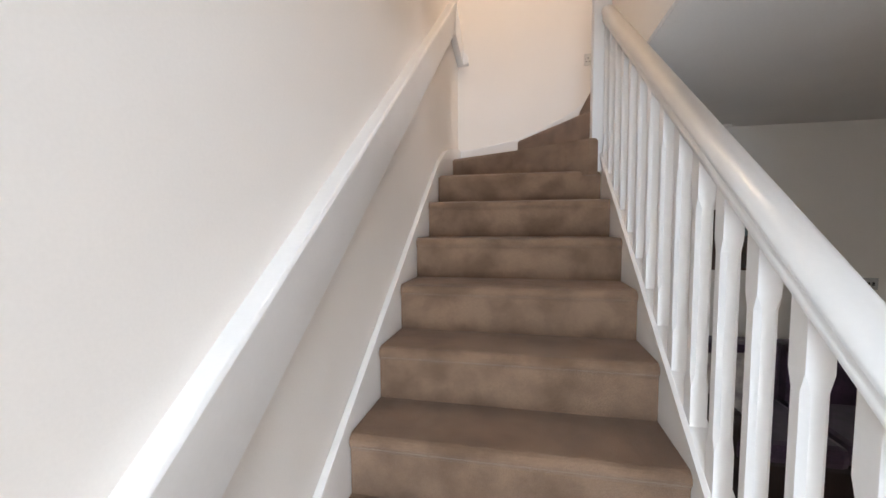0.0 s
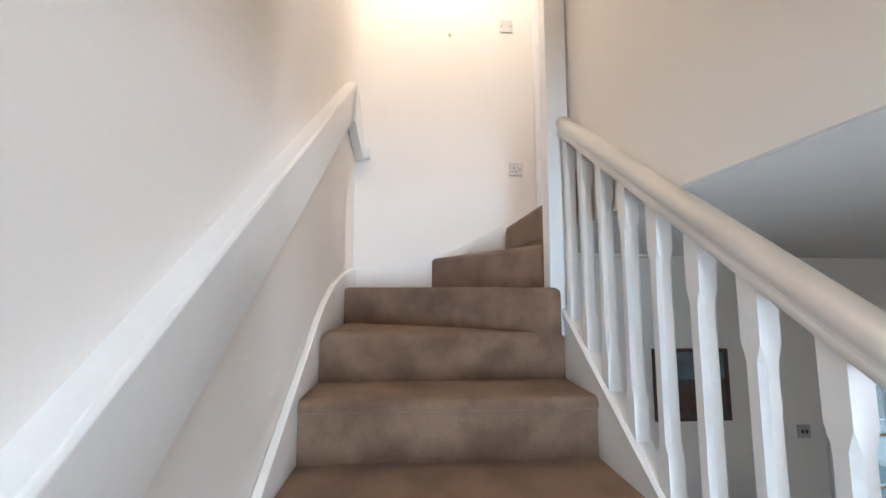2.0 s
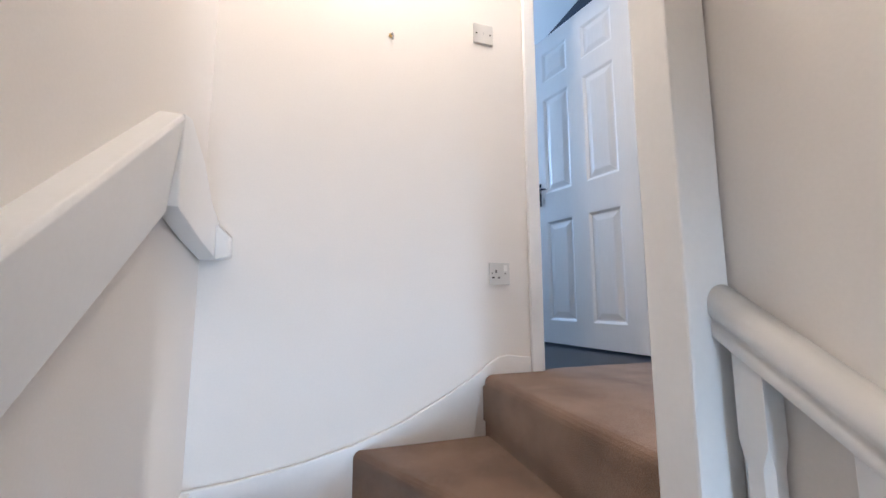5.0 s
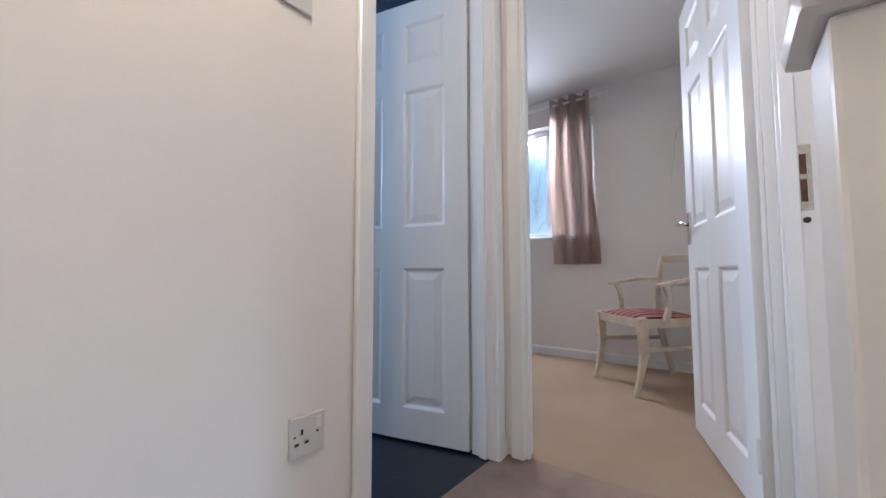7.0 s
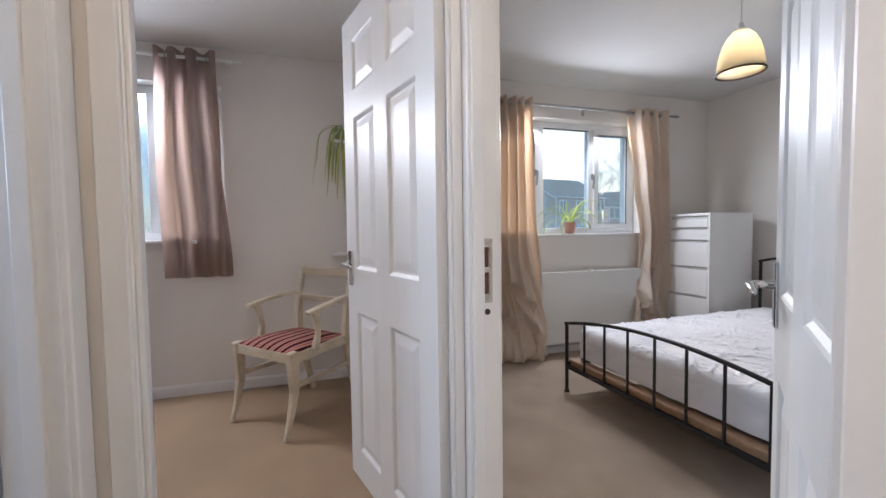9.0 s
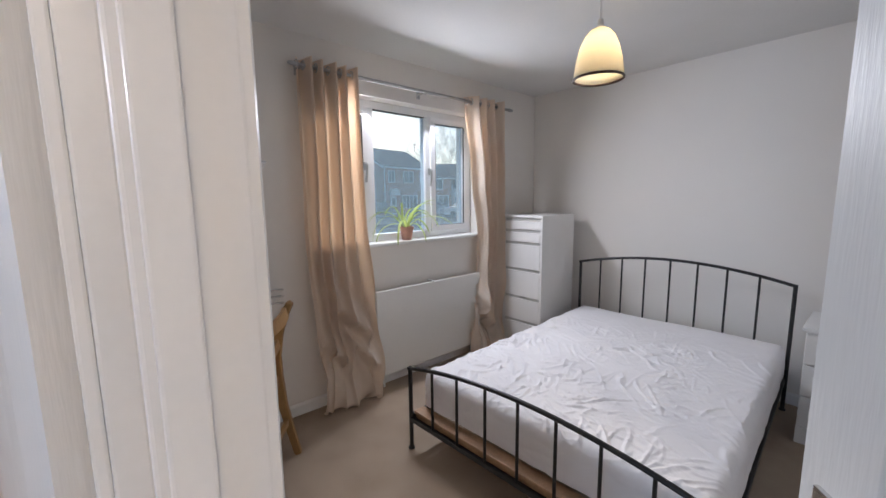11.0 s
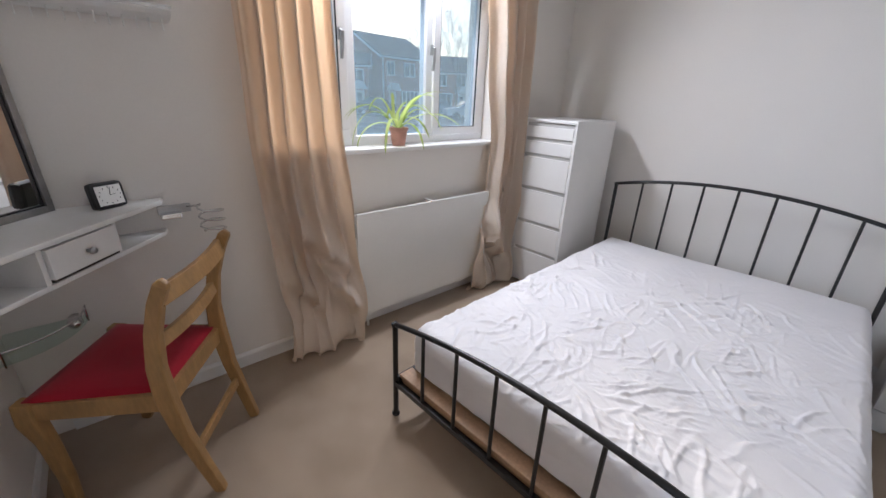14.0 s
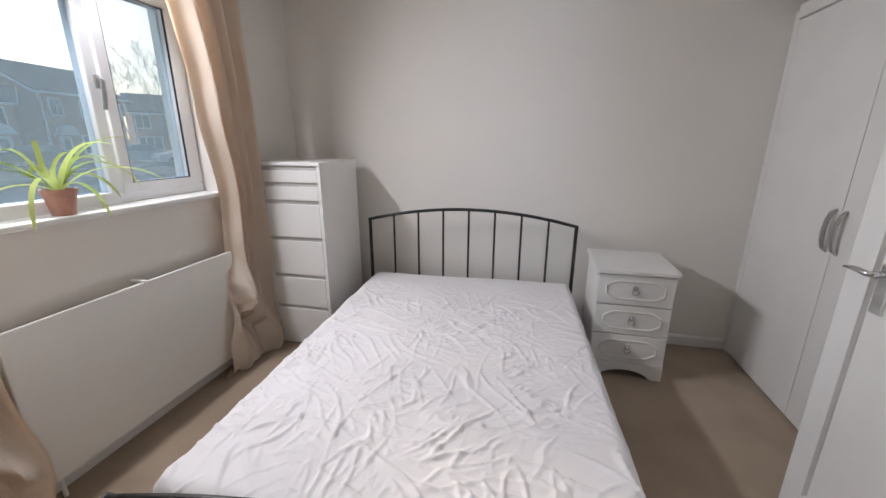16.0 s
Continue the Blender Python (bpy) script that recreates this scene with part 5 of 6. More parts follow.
# ---- cream armchair with a striped seat ----
def stripes():
    m = material("striped_seat_cloth", (0.40, 0.20, 0.16), 0.85, grain=0.12, grain_scale=400, stain=0.1, bump=0.2, bump_scale=400, spec=0.15)
    nt = m.node_tree
    co = nt.nodes.new("ShaderNodeTexCoord")
    sep = nt.nodes.new("ShaderNodeSeparateXYZ")
    nt.links.new(co.outputs["Object"], sep.inputs[0])
    mul = nt.nodes.new("ShaderNodeMath")
    mul.operation = "MULTIPLY"
    mul.inputs[1].default_value = 17.0
    nt.links.new(sep.outputs["X"], mul.inputs[0])
    fr = nt.nodes.new("ShaderNodeMath")
    fr.operation = "FRACT"
    nt.links.new(mul.outputs[0], fr.inputs[0])
    ramp = nt.nodes.new("ShaderNodeValToRGB")
    ramp.color_ramp.interpolation = "CONSTANT"
    e = ramp.color_ramp.elements
    e[0].position, e[0].color = 0.0, (0.035, 0.006, 0.012, 1)
    e[1].position, e[1].color = 0.32, (0.36, 0.09, 0.08, 1)
    for pos, col in ((0.42, (0.46, 0.25, 0.19, 1)), (0.60, (0.22, 0.04, 0.045, 1)), (0.72, (0.46, 0.25, 0.19, 1)), (0.90, (0.36, 0.09, 0.08, 1))):
        q = e.new(pos)
        q.color = col
    nt.links.new(fr.outputs[0], ramp.inputs[0])
    p = nt.nodes["Principled BSDF"]
    nt.links.new(ramp.outputs[0], p.inputs["Base Color"])
    return m


ac = thing("cream_armchair", "cream limed-wood open armchair with a striped red seat", "armchair", pose(3.545, 2.335, L, 0, 0, 44.5))
seat_pad(ac, 0.50, 0.42, 0.46, 0.455, 0.03, stripes(), "padded seat in dark red and pink stripes")
for s in (-1, 1):
    bm = bmesh.new()
    bars(bm, [(s * 0.20, -0.09, 0.0), (s * 0.20, -0.055, 0.14), (s * 0.205, -0.01, 0.30), (s * 0.21, 0.012, 0.44), (s * 0.212, 0.008, 0.56), (s * 0.215, -0.012, 0.70), (s * 0.218, -0.045, 0.82), (s * 0.219, -0.06, 0.862)],
         [0.024, 0.026, 0.03, 0.034, 0.03, 0.028, 0.028, 0.03], [0.034, 0.036, 0.04, 0.05, 0.04, 0.034, 0.03, 0.026], (1, 0, 0))
    part("back_leg", bm, CREAM, ac, "curved cream back leg", bevel=0.005)
    bm = bmesh.new()
    bars(bm, [(s * 0.228, 0.490, 0.0), (s * 0.228, 0.458, 0.10), (s * 0.230, 0.428, 0.24), (s * 0.232, 0.432, 0.36), (s * 0.232, 0.44, 0.46)], [0.022, 0.026, 0.032, 0.04, 0.04], [0.026, 0.032, 0.042, 0.055, 0.05], (1, 0, 0))
    part("front_leg", bm, CREAM, ac, "sabre cream front leg", bevel=0.005)
    bm = bmesh.new()
    bars(bm, [(s * 0.21, 0.02, 0.425), (s * 0.234, 0.44, 0.425)], 0.024, 0.055, (1, 0, 0))
    part("seat_rail", bm, CREAM, ac, bevel=0.003)
    bm = bmesh.new()
    bars(bm, [(s * 0.216, -0.01, 0.690), (s * 0.235, 0.09, 0.690), (s * 0.254, 0.20, 0.676), (s * 0.258, 0.30, 0.660), (s * 0.256, 0.35, 0.650)], [0.026, 0.032, 0.04, 0.045, 0.04], 0.022, (1, 0, 0))
    part("arm", bm, CREAM, ac, "shaped cream armrest", bevel=0.005)
    bm = bmesh.new()
    bars(bm, [(s * 0.236, 0.285, 0.43), (s * 0.242, 0.265, 0.52), (s * 0.250, 0.275, 0.60), (s * 0.254, 0.295, 0.652)], [0.03, 0.024, 0.024, 0.03], [0.04, 0.028, 0.028, 0.034], (1, 0, 0))
    part("arm_support", bm, CREAM, ac, bevel=0.004)
    bm = bmesh.new()
    bars(bm, [(s * 0.203, -0.03, 0.27), (s * 0.230, 0.455, 0.27)], 0.016, 0.028, (1, 0, 0))
    part("stretcher", bm, CREAM, ac, bevel=0.003)
for y, w in ((0.44, 0.232), (0.014, 0.21)):
    bm = bmesh.new()
    bars(bm, [(-w, y, 0.425), (w, y, 0.425)], 0.055, 0.024, (0, 0, 1))
    part("seat_rail", bm, CREAM, ac, bevel=0.003)
for z, y, h in ((0.828, -0.048, 0.05), (0.655, -0.006, 0.036)):
    bm = bmesh.new()
    bars(bm, [(-0.216 + 0.432 * k / 10, y - 0.025 * (1 - (2 * k / 10 - 1) ** 2), z) for k in range(11)], h, 0.02, (0, 0.2, 1))
    part("back_rail", bm, CREAM, ac, bevel=0.003)


# ---- spider plants ----
def spider_plant(name, label, at, size, leaves, seed, pot_mat, lift=(0.75, 1.45), bend=(2.6, 5.6), lengths=(0.26, 0.56), broad=1.0):
    p = thing(name, label, "plant", pose(*at))
    rnd = random.Random(seed)
    bm = bmesh.new()
    lathe(bm, [(0.036 * size, 0), (0.050 * size, 0.078 * size), (0.055 * size, 0.080 * size), (0.056 * size, 0.100 * size), (0.050 * size, 0.100 * size), (0.048 * size, 0.088 * size)], 22)
    part("pot", bm, pot_mat, p, "terracotta flower pot")
    bm = bmesh.new()
    lathe(bm, [(0.049 * size, 0.087 * size), (0.02, 0.092 * size), (0.0, 0.093 * size)], 16)
    part("soil", bm, SOIL, p)
    for k in range(leaves):
        az = rnd.uniform(0, 2 * math.pi)
        ln = rnd.uniform(*lengths) * size
        up = rnd.uniform(*lift)
        droop = rnd.uniform(*bend) / size
        w = rnd.uniform(0.0070, 0.0115) * size * broad
        bm = bmesh.new()
        n = 12
        pts = []
        pos = Vector((0.012 * math.cos(az), 0.012 * math.sin(az), 0.09 * size))
        el = up
        for i in range(n + 1):
            pts.append((pos.copy(), el))
            el -= droop * ln / n
            el = max(el, -1.45)
            pos = pos + Vector((math.cos(az) * math.cos(el), math.sin(az) * math.cos(el), math.sin(el))) * (ln / n)
            if at[0] + pos.x > XW + 0.085:
                pos.x = XW + 0.085 - at[0]
        side = Vector((-math.sin(az), math.cos(az), 0))
        rows = []
        for i, (q, el) in enumerate(pts):
            t = i / n
            ww = w * (0.55 + 0.9 * t) * (1 - t) ** 0.5 if t > 0.25 else w * (0.5 + 1.5 * t)
            nrm = Vector((-math.cos(az) * math.sin(el), -math.sin(az) * math.sin(el), math.cos(el)))
            rows.append([bm.verts.new(q - side * ww + nrm * ww * 0.35), bm.verts.new(q), bm.verts.new(q + side * ww + nrm * ww * 0.35)])
        for a, b in zip(rows, rows[1:]):
            bm.faces.new((a[0], a[1], b[1], b[0]))
            bm.faces.new((a[1], a[2], b[2], b[1]))
        part("leaf", bm, LEAFCLOTH, p, smooth=True)
    return p


LEAFCLOTH = cloth("spider_plant_leaf_cloth", (0.26, 0.36, 0.09), (0.52, 0.56, 0.24), (0.46, 0.56, 0.18), 90, 0.34)
LEAFCLOTH.name = "spider_plant_blade"
spider_plant("spider_plant", "spider plant with arching striped leaves on the window sill", (3.922, 0.205, 3.653), 1.0, 17, 21, TERRA, (0.75, 1.5), (2.8, 6.8), (0.28, 0.52), 1.4)
spider_plant("spider_plant", "trailing spider plant on a small wall shelf", (3.78, 2.15, 4.322), 1.0, 34, 12, PLASTIC, (0.0, 0.8), (7.5, 12.5), (0.34, 0.60))
sh = thing("wall_shelf", "small white wall shelf holding the trailing plant", "shelf")
part("board", bmesh_box((3.66, XW, 2.0, 2.235, 4.30, 4.321)), CHESTW, sh, bevel=0.003)
sh = thing("wall_shelf", "small white wall shelf behind the open door", "shelf")
part("board", bmesh_box((3.70, XW, 2.0, 2.26, 3.530, 3.551)), CHESTW, sh, bevel=0.003)

# ---- pendant lamp ----
pl = thing("pendant_lamp", "lit cream glass dome pendant lamp with a dark rim", "ceiling lamp", pose(2.425, 0.225, 0.006))
bm = bmesh.new()
lathe(bm, [(0.05, TOP), (0.05, TOP - 0.012), (0.042, TOP - 0.03), (0.012, TOP - 0.04)], 20)
part("ceiling_rose", bm, PLASTIC, pl, "white ceiling rose")
bm = bmesh.new()
tube(bm, [(0, 0, TOP - 0.038), (0, 0, 4.70)], 0.0035, 8)
part("flex", bm, PLASTIC, pl)
bm = bmesh.new()
lathe(bm, [(0.012, 4.725), (0.014, 4.70), (0.022, 4.69), (0.022, 4.655), (0.012, 4.65)], 14)
part("lampholder", bm, PLASTIC, pl)
bm = bmesh.new()
prof = [(0.024, 4.688), (0.040, 4.680), (0.062, 4.655), (0.082, 4.612), (0.096, 4.560), (0.103, 4.510), (0.106, 4.478)]
lathe(bm, [*prof, *[(r - 0.003, z) for r, z in prof[::-1]]], 28)
shade = cloth("cream_glass_shade", (0.85, 0.79, 0.64), (0.83, 0.76, 0.60), (1.0, 0.94, 0.80), 300, 0.55)
part("shade", bm, shade, pl, "cream translucent shade", smooth=True)
bm = bmesh.new()
tube(bm, [(0.1055 * math.cos(a), 0.1055 * math.sin(a), 4.478) for a in [2 * math.pi * k / 32 for k in range(32)]], 0.0055, 8, closed=True)
part("rim", bm, material("dark_brown_rim", (0.05, 0.025, 0.015), 0.4, stain=0.2), pl, "dark brown rim", smooth=True)
bm = bmesh.new()
lathe(bm, [(0.0, 4.56), (0.018, 4.567), (0.030, 4.59), (0.028, 4.615), (0.014, 4.645), (0.012, 4.655)], 16)
part("bulb", bm, glow("bulb_glass", (1.0, 0.86, 0.62), 16), pl, "glowing bulb", smooth=True)


# ---- living room seen through the balusters ----
sofa = thing("sofa", "dark purple velvet sofa with leather arms against the wall", "sofa", pose(2.25, 2.40, 0))
part("base", bmesh_box((-0.62, 0.50, -0.42, 0.42, 0.06, 0.40)), DARKLEATHER, sofa, bevel=0.03)
for x in (-0.54, 0.02):
    bm = bmesh.new()
    box(bm, x, x + 0.54, -0.46, 0.22, 0.40, 0.52)
    part("seat_cushion", bm, PURPLE, sofa, bevel=0.04)
    bm = bmesh.new()
    box(bm, x, x + 0.54, 0.14, 0.36, 0.46, 0.90)
    part("back_cushion", bm, PURPLE, sofa, bevel=0.06)
part("back", bmesh_box((-0.62, 0.50, 0.30, 0.46, 0.06, 0.86)), DARKLEATHER, sofa, bevel=0.04)
for x in (-0.70, 0.46):
    bm = bmesh.new()
    box(bm, x, x + 0.22, -0.44, 0.46, 0.04, 0.80 if x > 0 else 0.66)
    part("arm", bm, DARKLEATHER, sofa, "rounded dark leather arm", bevel=0.06)
cu = thing("cushion", "pale patterned cushion on the sofa", "cushion", pose(1.86, 2.24, 0.56, 62, 0, 10))
bm = bmesh.new()
box(bm, -0.19, 0.19, -0.03, 0.35, -0.05, 0.05)
part("cover", bm, material("pale_cushion_cloth", (0.50, 0.47, 0.43), 0.9, grain=0.1, grain_scale=200, second=(0.30, 0.26, 0.26), stain_scale=18), cu, bevel=0.045)

pic = thing("framed_picture", "dark landscape painting in a thin wooden frame on the wall", "picture")
PY = 2.897
px0, px1, pz0, pz1 = 1.94, 2.455, 1.363, 1.820
for a in ((px0, px1, pz0, pz0 + 0.022), (px0, px1, pz1 - 0.022, pz1), (px0, px0 + 0.022, pz0 + 0.022, pz1 - 0.022), (px1 - 0.022, px1, pz0 + 0.022, pz1 - 0.022)):
    part("frame", bmesh_box((a[0], a[1], PY - 0.022, PY, a[2], a[3])), material("dark_frame_wood", (0.09, 0.05, 0.035), 0.5, stain=0.2) if "dark_frame_wood" not in bpy.data.materials else bpy.data.materials["dark_frame_wood"], pic)
part("canvas", bmesh_box((px0 + 0.022, px1 - 0.022, PY - 0.012, PY - 0.004, pz0 + 0.022, pz1 - 0.022)), material("painted_canvas", (0.05, 0.07, 0.08), 0.5, second=(0.10, 0.06, 0.04), stain_scale=5, grain=0.2, grain_scale=30), pic)
part("sky_band", bmesh_box((px0 + 0.024, px1 - 0.024, PY - 0.0135, PY - 0.0125, pz0 + 0.26, pz1 - 0.024)), material("painted_sky", (0.16, 0.22, 0.24), 0.5, second=(0.10, 0.13, 0.15), stain_scale=8), pic)
for k, (x, w, h) in enumerate(((2.10, 0.06, 0.14), (2.20, 0.05, 0.17), (2.30, 0.07, 0.12), (2.39, 0.05, 0.15))):
    part("painted_shape", bmesh_box((x - w / 2, x + w / 2, PY - 0.0145, PY - 0.0136, pz0 + 0.05, pz0 + 0.05 + h)), material("painted_brown", (0.12, 0.06, 0.045), 0.5, stain=0.3, stain_scale=20) if k == 0 else bpy.data.materials["painted_brown"], pic)

st = thing("side_table", "low white side table beside the sofa", "side table")
part("tabletop", bmesh_box((2.965, 3.42, 2.20, 2.66, 0.425, 0.450)), CHESTW, st, bevel=0.006)
part("shelf", bmesh_box((2.985, 3.40, 2.22, 2.64, 0.14, 0.158)), CHESTW, st, bevel=0.003)
for x in (2.975, 3.37):
    for y in (2.21, 2.61):
        part("leg", bmesh_box((x, x + 0.04, y, y + 0.04, 0.0, 0.425)), CHESTW, st, bevel=0.003)
rc = thing("remote_control", "small dark grey remote control on the side table", "remote control", pose(3.03, 2.43, 0.4505, 0, 0, -28))
part("body", bmesh_box((-0.024, 0.024, -0.085, 0.085, 0, 0.018)), BLACKPL, rc, bevel=0.006)
for k in range(5):
    for x in (-0.011, 0.0, 0.011):
        part("button", bmesh_box((x - 0.0035, x + 0.0035, -0.055 + 0.024 * k, -0.047 + 0.024 * k, 0.0178, 0.0195)), bpy.data.materials["grey_plastic"], rc)

sw = thing("light_switch", "brushed steel double light switch on the living room wall", "light switch")
part("plate", bmesh_box((2.925, 3.015, 2.891, 2.9, 1.235, 1.32)), STEEL, sw, bevel=0.002)
for x in (2.955, 2.985):
    part("rocker", bmesh_box((x - 0.006, x + 0.006, 2.886, 2.891, 1.265, 1.29)), BLACKPL, sw)

smoke = thing("smoke_detector", "round white smoke detector on the living room ceiling", "smoke detector", pose(3.72, 2.76, LC - 0.005, 180))
bm = bmesh.new()
lathe(bm, [(0.06, 0), (0.06, 0.012), (0.052, 0.03), (0.03, 0.036), (0.0, 0.037)], 22)
part("body", bm, PLASTIC, smoke)

gd = thing("door_kitchen", "white glazed door with fifteen panes leading to the kitchen", "door", kind="structure")
gx0, gx1, gy0, gy1 = 3.222, 3.905, 2.925, 2.963
for a in ((gx0, gx0 + 0.075, 0.01, 1.99), (gx1 - 0.075, gx1, 0.01, 1.99), (gx0 + 0.075, gx1 - 0.075, 0.01, 0.22), (gx0 + 0.075, gx1 - 0.075, 1.90, 1.99)):
    part("stile", bmesh_box((a[0], a[1], gy0, gy1, a[2], a[3])), GLOSS, gd, bevel=0.003)
cw, rh = (gx1 - gx0 - 0.15) / 3, (1.90 - 0.22) / 5
for k in (1, 2):
    x = gx0 + 0.075 + cw * k
    part("glazing_bar", bmesh_box((x - 0.01, x + 0.01, gy0 + 0.006, gy1 - 0.006, 0.22, 1.90)), GLOSS, gd)
for k in range(1, 5):
    z = 0.22 + rh * k
    part("glazing_bar", bmesh_box((gx0 + 0.075, gx1 - 0.075, gy0 + 0.007, gy1 - 0.007, z - 0.01, z + 0.01)), GLOSS, gd)
for i in range(3):
    for j in range(5):
        p = part("pane", bmesh_box((gx0 + 0.075 + cw * i + 0.010, gx0 + 0.075 + cw * (i + 1) - 0.010, 2.942, 2.945, 0.22 + rh * j + 0.010, 0.22 + rh * (j + 1) - 0.010)), PANE, gd)
        p.visible_shadow = False
part("frame", bmesh_box((3.13, 3.218, 2.885, 3.005, 0, 2.035)), GLOSS, gd, bevel=0.004)
part("frame", bmesh_box((3.909, 3.99, 2.885, 3.005, 0, 2.035)), GLOSS, gd, bevel=0.004)
part("frame", bmesh_box((3.13, 3.99, 2.885, 3.005, 2.035, 2.11)), GLOSS, gd, bevel=0.004)

kw = thing("window_kitchen", "white kitchen window with a yellow roller blind", "window", kind="structure")
for a in ((3.6, 4.9, 1.0, 1.05), (3.6, 4.9, 2.05, 2.1), (3.6, 3.66, 1.05, 2.05), (4.84, 4.9, 1.05, 2.05), (4.22, 4.28, 1.05, 2.05)):
    part("window_frame", bmesh_box((4.62, 4.68, *a)), UPVC, kw, bevel=0.004)
part("blind", bmesh_box((4.585, 4.592, 3.62, 4.88, 1.80, 2.09)), cloth("yellow_blind_cloth", (0.62, 0.60, 0.10), (0.56, 0.54, 0.08), (0.75, 0.72, 0.10)), kw, "yellow roller blind")
# unseen window, assumed as the opening for the added stair wall lamp
lw = thing("assumed_window_living", "assumed white living room window facing the street, out of view", "window", kind="structure")
for a in ((-2.3, -0.7, 0.9, 0.96), (-2.3, -0.7, 2.04, 2.1), (-2.3, -2.24, 0.96, 2.04), (-0.76, -0.7, 0.96, 2.04), (-1.53, -1.47, 0.96, 2.04)):
    part("window_frame", bmesh_box((4.68, 4.74, *a)), UPVC, lw, bevel=0.004)
p = part("pane", bmesh_box((4.708, 4.712, -2.24, -0.76, 0.96, 2.04)), PANE, lw, "clear window pane")
p.visible_shadow = False
fd = thing("door_front", "white front door frame with a tall glazed panel", "door", kind="structure")
for a in ((0.08, 0.14, 0.0, 2.1), (0.86, 0.92, 0.0, 2.1), (0.14, 0.86, 0.0, 0.12), (0.14, 0.86, 2.02, 2.1)):
    part("stile", bmesh_box((a[0], a[1], -3.48, -3.42, a[2], a[3])), UPVC, fd, bevel=0.004)
p = part("pane", bmesh_box((0.14, 0.86, -3.452, -3.448, 0.12, 2.02)), PANE, fd)
p.visible_shadow = False
kc = thing("kitchen_cupboard", "teal kitchen base cupboard with a white worktop", "kitchen cupboard")
part("body", bmesh_box((4.05, 4.595, 3.05, 5.6, 0.0, 0.86)), material("teal_cupboard", (0.10, 0.26, 0.28), 0.4, stain=0.1), kc, bevel=0.004)
part("worktop", bmesh_box((4.02, 4.598, 3.03, 5.6, 0.861, 0.90)), CHESTW, kc, bevel=0.004)
bt = thing("bottle", "small dark blue bottle on the kitchen worktop", "bottle", pose(4.35, 4.0, 0.9))
bm = bmesh.new()
lathe(bm, [(0.035, 0), (0.036, 0.14), (0.014, 0.18), (0.014, 0.22)], 16)
part("body", bm, material("blue_bottle_glass", (0.02, 0.03, 0.12), 0.15, stain=0.1), bt)


# ---- the street outside ----
GRASS = material("winter_grass", (0.10, 0.13, 0.05), 0.95, grain=0.3, grain_scale=20, second=(0.15, 0.15, 0.08), stain_scale=0.6)
bm = bmesh.new()
rows = [(-300, -0.2), (4.2, -0.2), (9, -0.2), (18, 0.6), (30, 1.8), (36, 2.1), (60, 2.3), (150, 3.0), (600, 4.0)]
vs = [[bm.verts.new((x, y, z)) for y in (-500, 500)] for x, z in rows]
for a, b in zip(vs, vs[1:]):
    bm.faces.new((a[0], b[0], b[1], a[1]))
tagged(part("ground", bm, GRASS), "grass verge rising towards the houses across the street", "ground", kind="structure")

AZ = radians(-35)
FWD, RGT = Vector((math.cos(AZ), math.sin(AZ), 0)), Vector((math.sin(AZ), -math.cos(AZ), 0))
EYE0 = Vector((2.0, 1.6, 0))
STREET = Matrix(((RGT.x, FWD.x, 0, EYE0.x), (RGT.y, FWD.y, 0, EYE0.y), (0, 0, 1, 2.15), (0, 0, 0, 1)))
BRICK = material("pinkish_red_brick", (0.50, 0.27, 0.205), 0.85, grain=0.2, grain_scale=14, second=(0.43, 0.225, 0.17), stain_scale=1.2)
ROOFTILE = material("grey_concrete_roof_tile", (0.10, 0.095, 0.10), 0.75, grain=0.25, grain_scale=9, stain=0.2, stain_scale=1.0)
DARKPANE = material("far_window_glass", (0.10, 0.13, 0.16), 0.08, stain=0.2, stain_scale=1.0)
slabm = material("asphalt", (0.055, 0.055, 0.058), 0.9, grain=0.2, grain_scale=30, stain=0.2, stain_scale=0.8)
ob = block("road", slabm, -60, 60, 26.0, 34.0, -0.25, 0.02)
ob.matrix_world = STREET
tagged(ob, "grey asphalt street in front of the houses", "road", kind="structure")
ob = block("pavement", material("concrete_paving", (0.30, 0.29, 0.27), 0.9, grain=0.15, grain_scale=12, stain=0.15, stain_scale=0.7), -60, 60, 34.0, 36.0, -0.25, 0.14)
ob.matrix_world = STREET
tagged(ob, "pale concrete pavement beside the street", "pavement", kind="structure")


def far_window(h, u, y, z0, w, hgt, lights=2):
    win = part("window", bmesh_box((u - w / 2, u + w / 2, y - 0.02, y + 0.05, z0, z0 + hgt)), DARKPANE, h, "white framed house window")
    f = 0.09
    bm = bmesh.new()
    for a in ((u - w / 2 - f, u + w / 2 + f, z0 - f, z0), (u - w / 2 - f, u + w / 2 + f, z0 + hgt, z0 + hgt + f), (u - w / 2 - f, u - w / 2, z0, z0 + hgt), (u + w / 2, u + w / 2 + f, z0, z0 + hgt)):
        box(bm, a[0], a[1], y - 0.08, y + 0.03, a[2], a[3])
    for k in range(1, lights):
        x = u - w / 2 + w * k / lights
        box(bm, x - 0.035, x + 0.035, y - 0.07, y + 0.03, z0, z0 + hgt)
    part("frame", bm, UPVC, win)


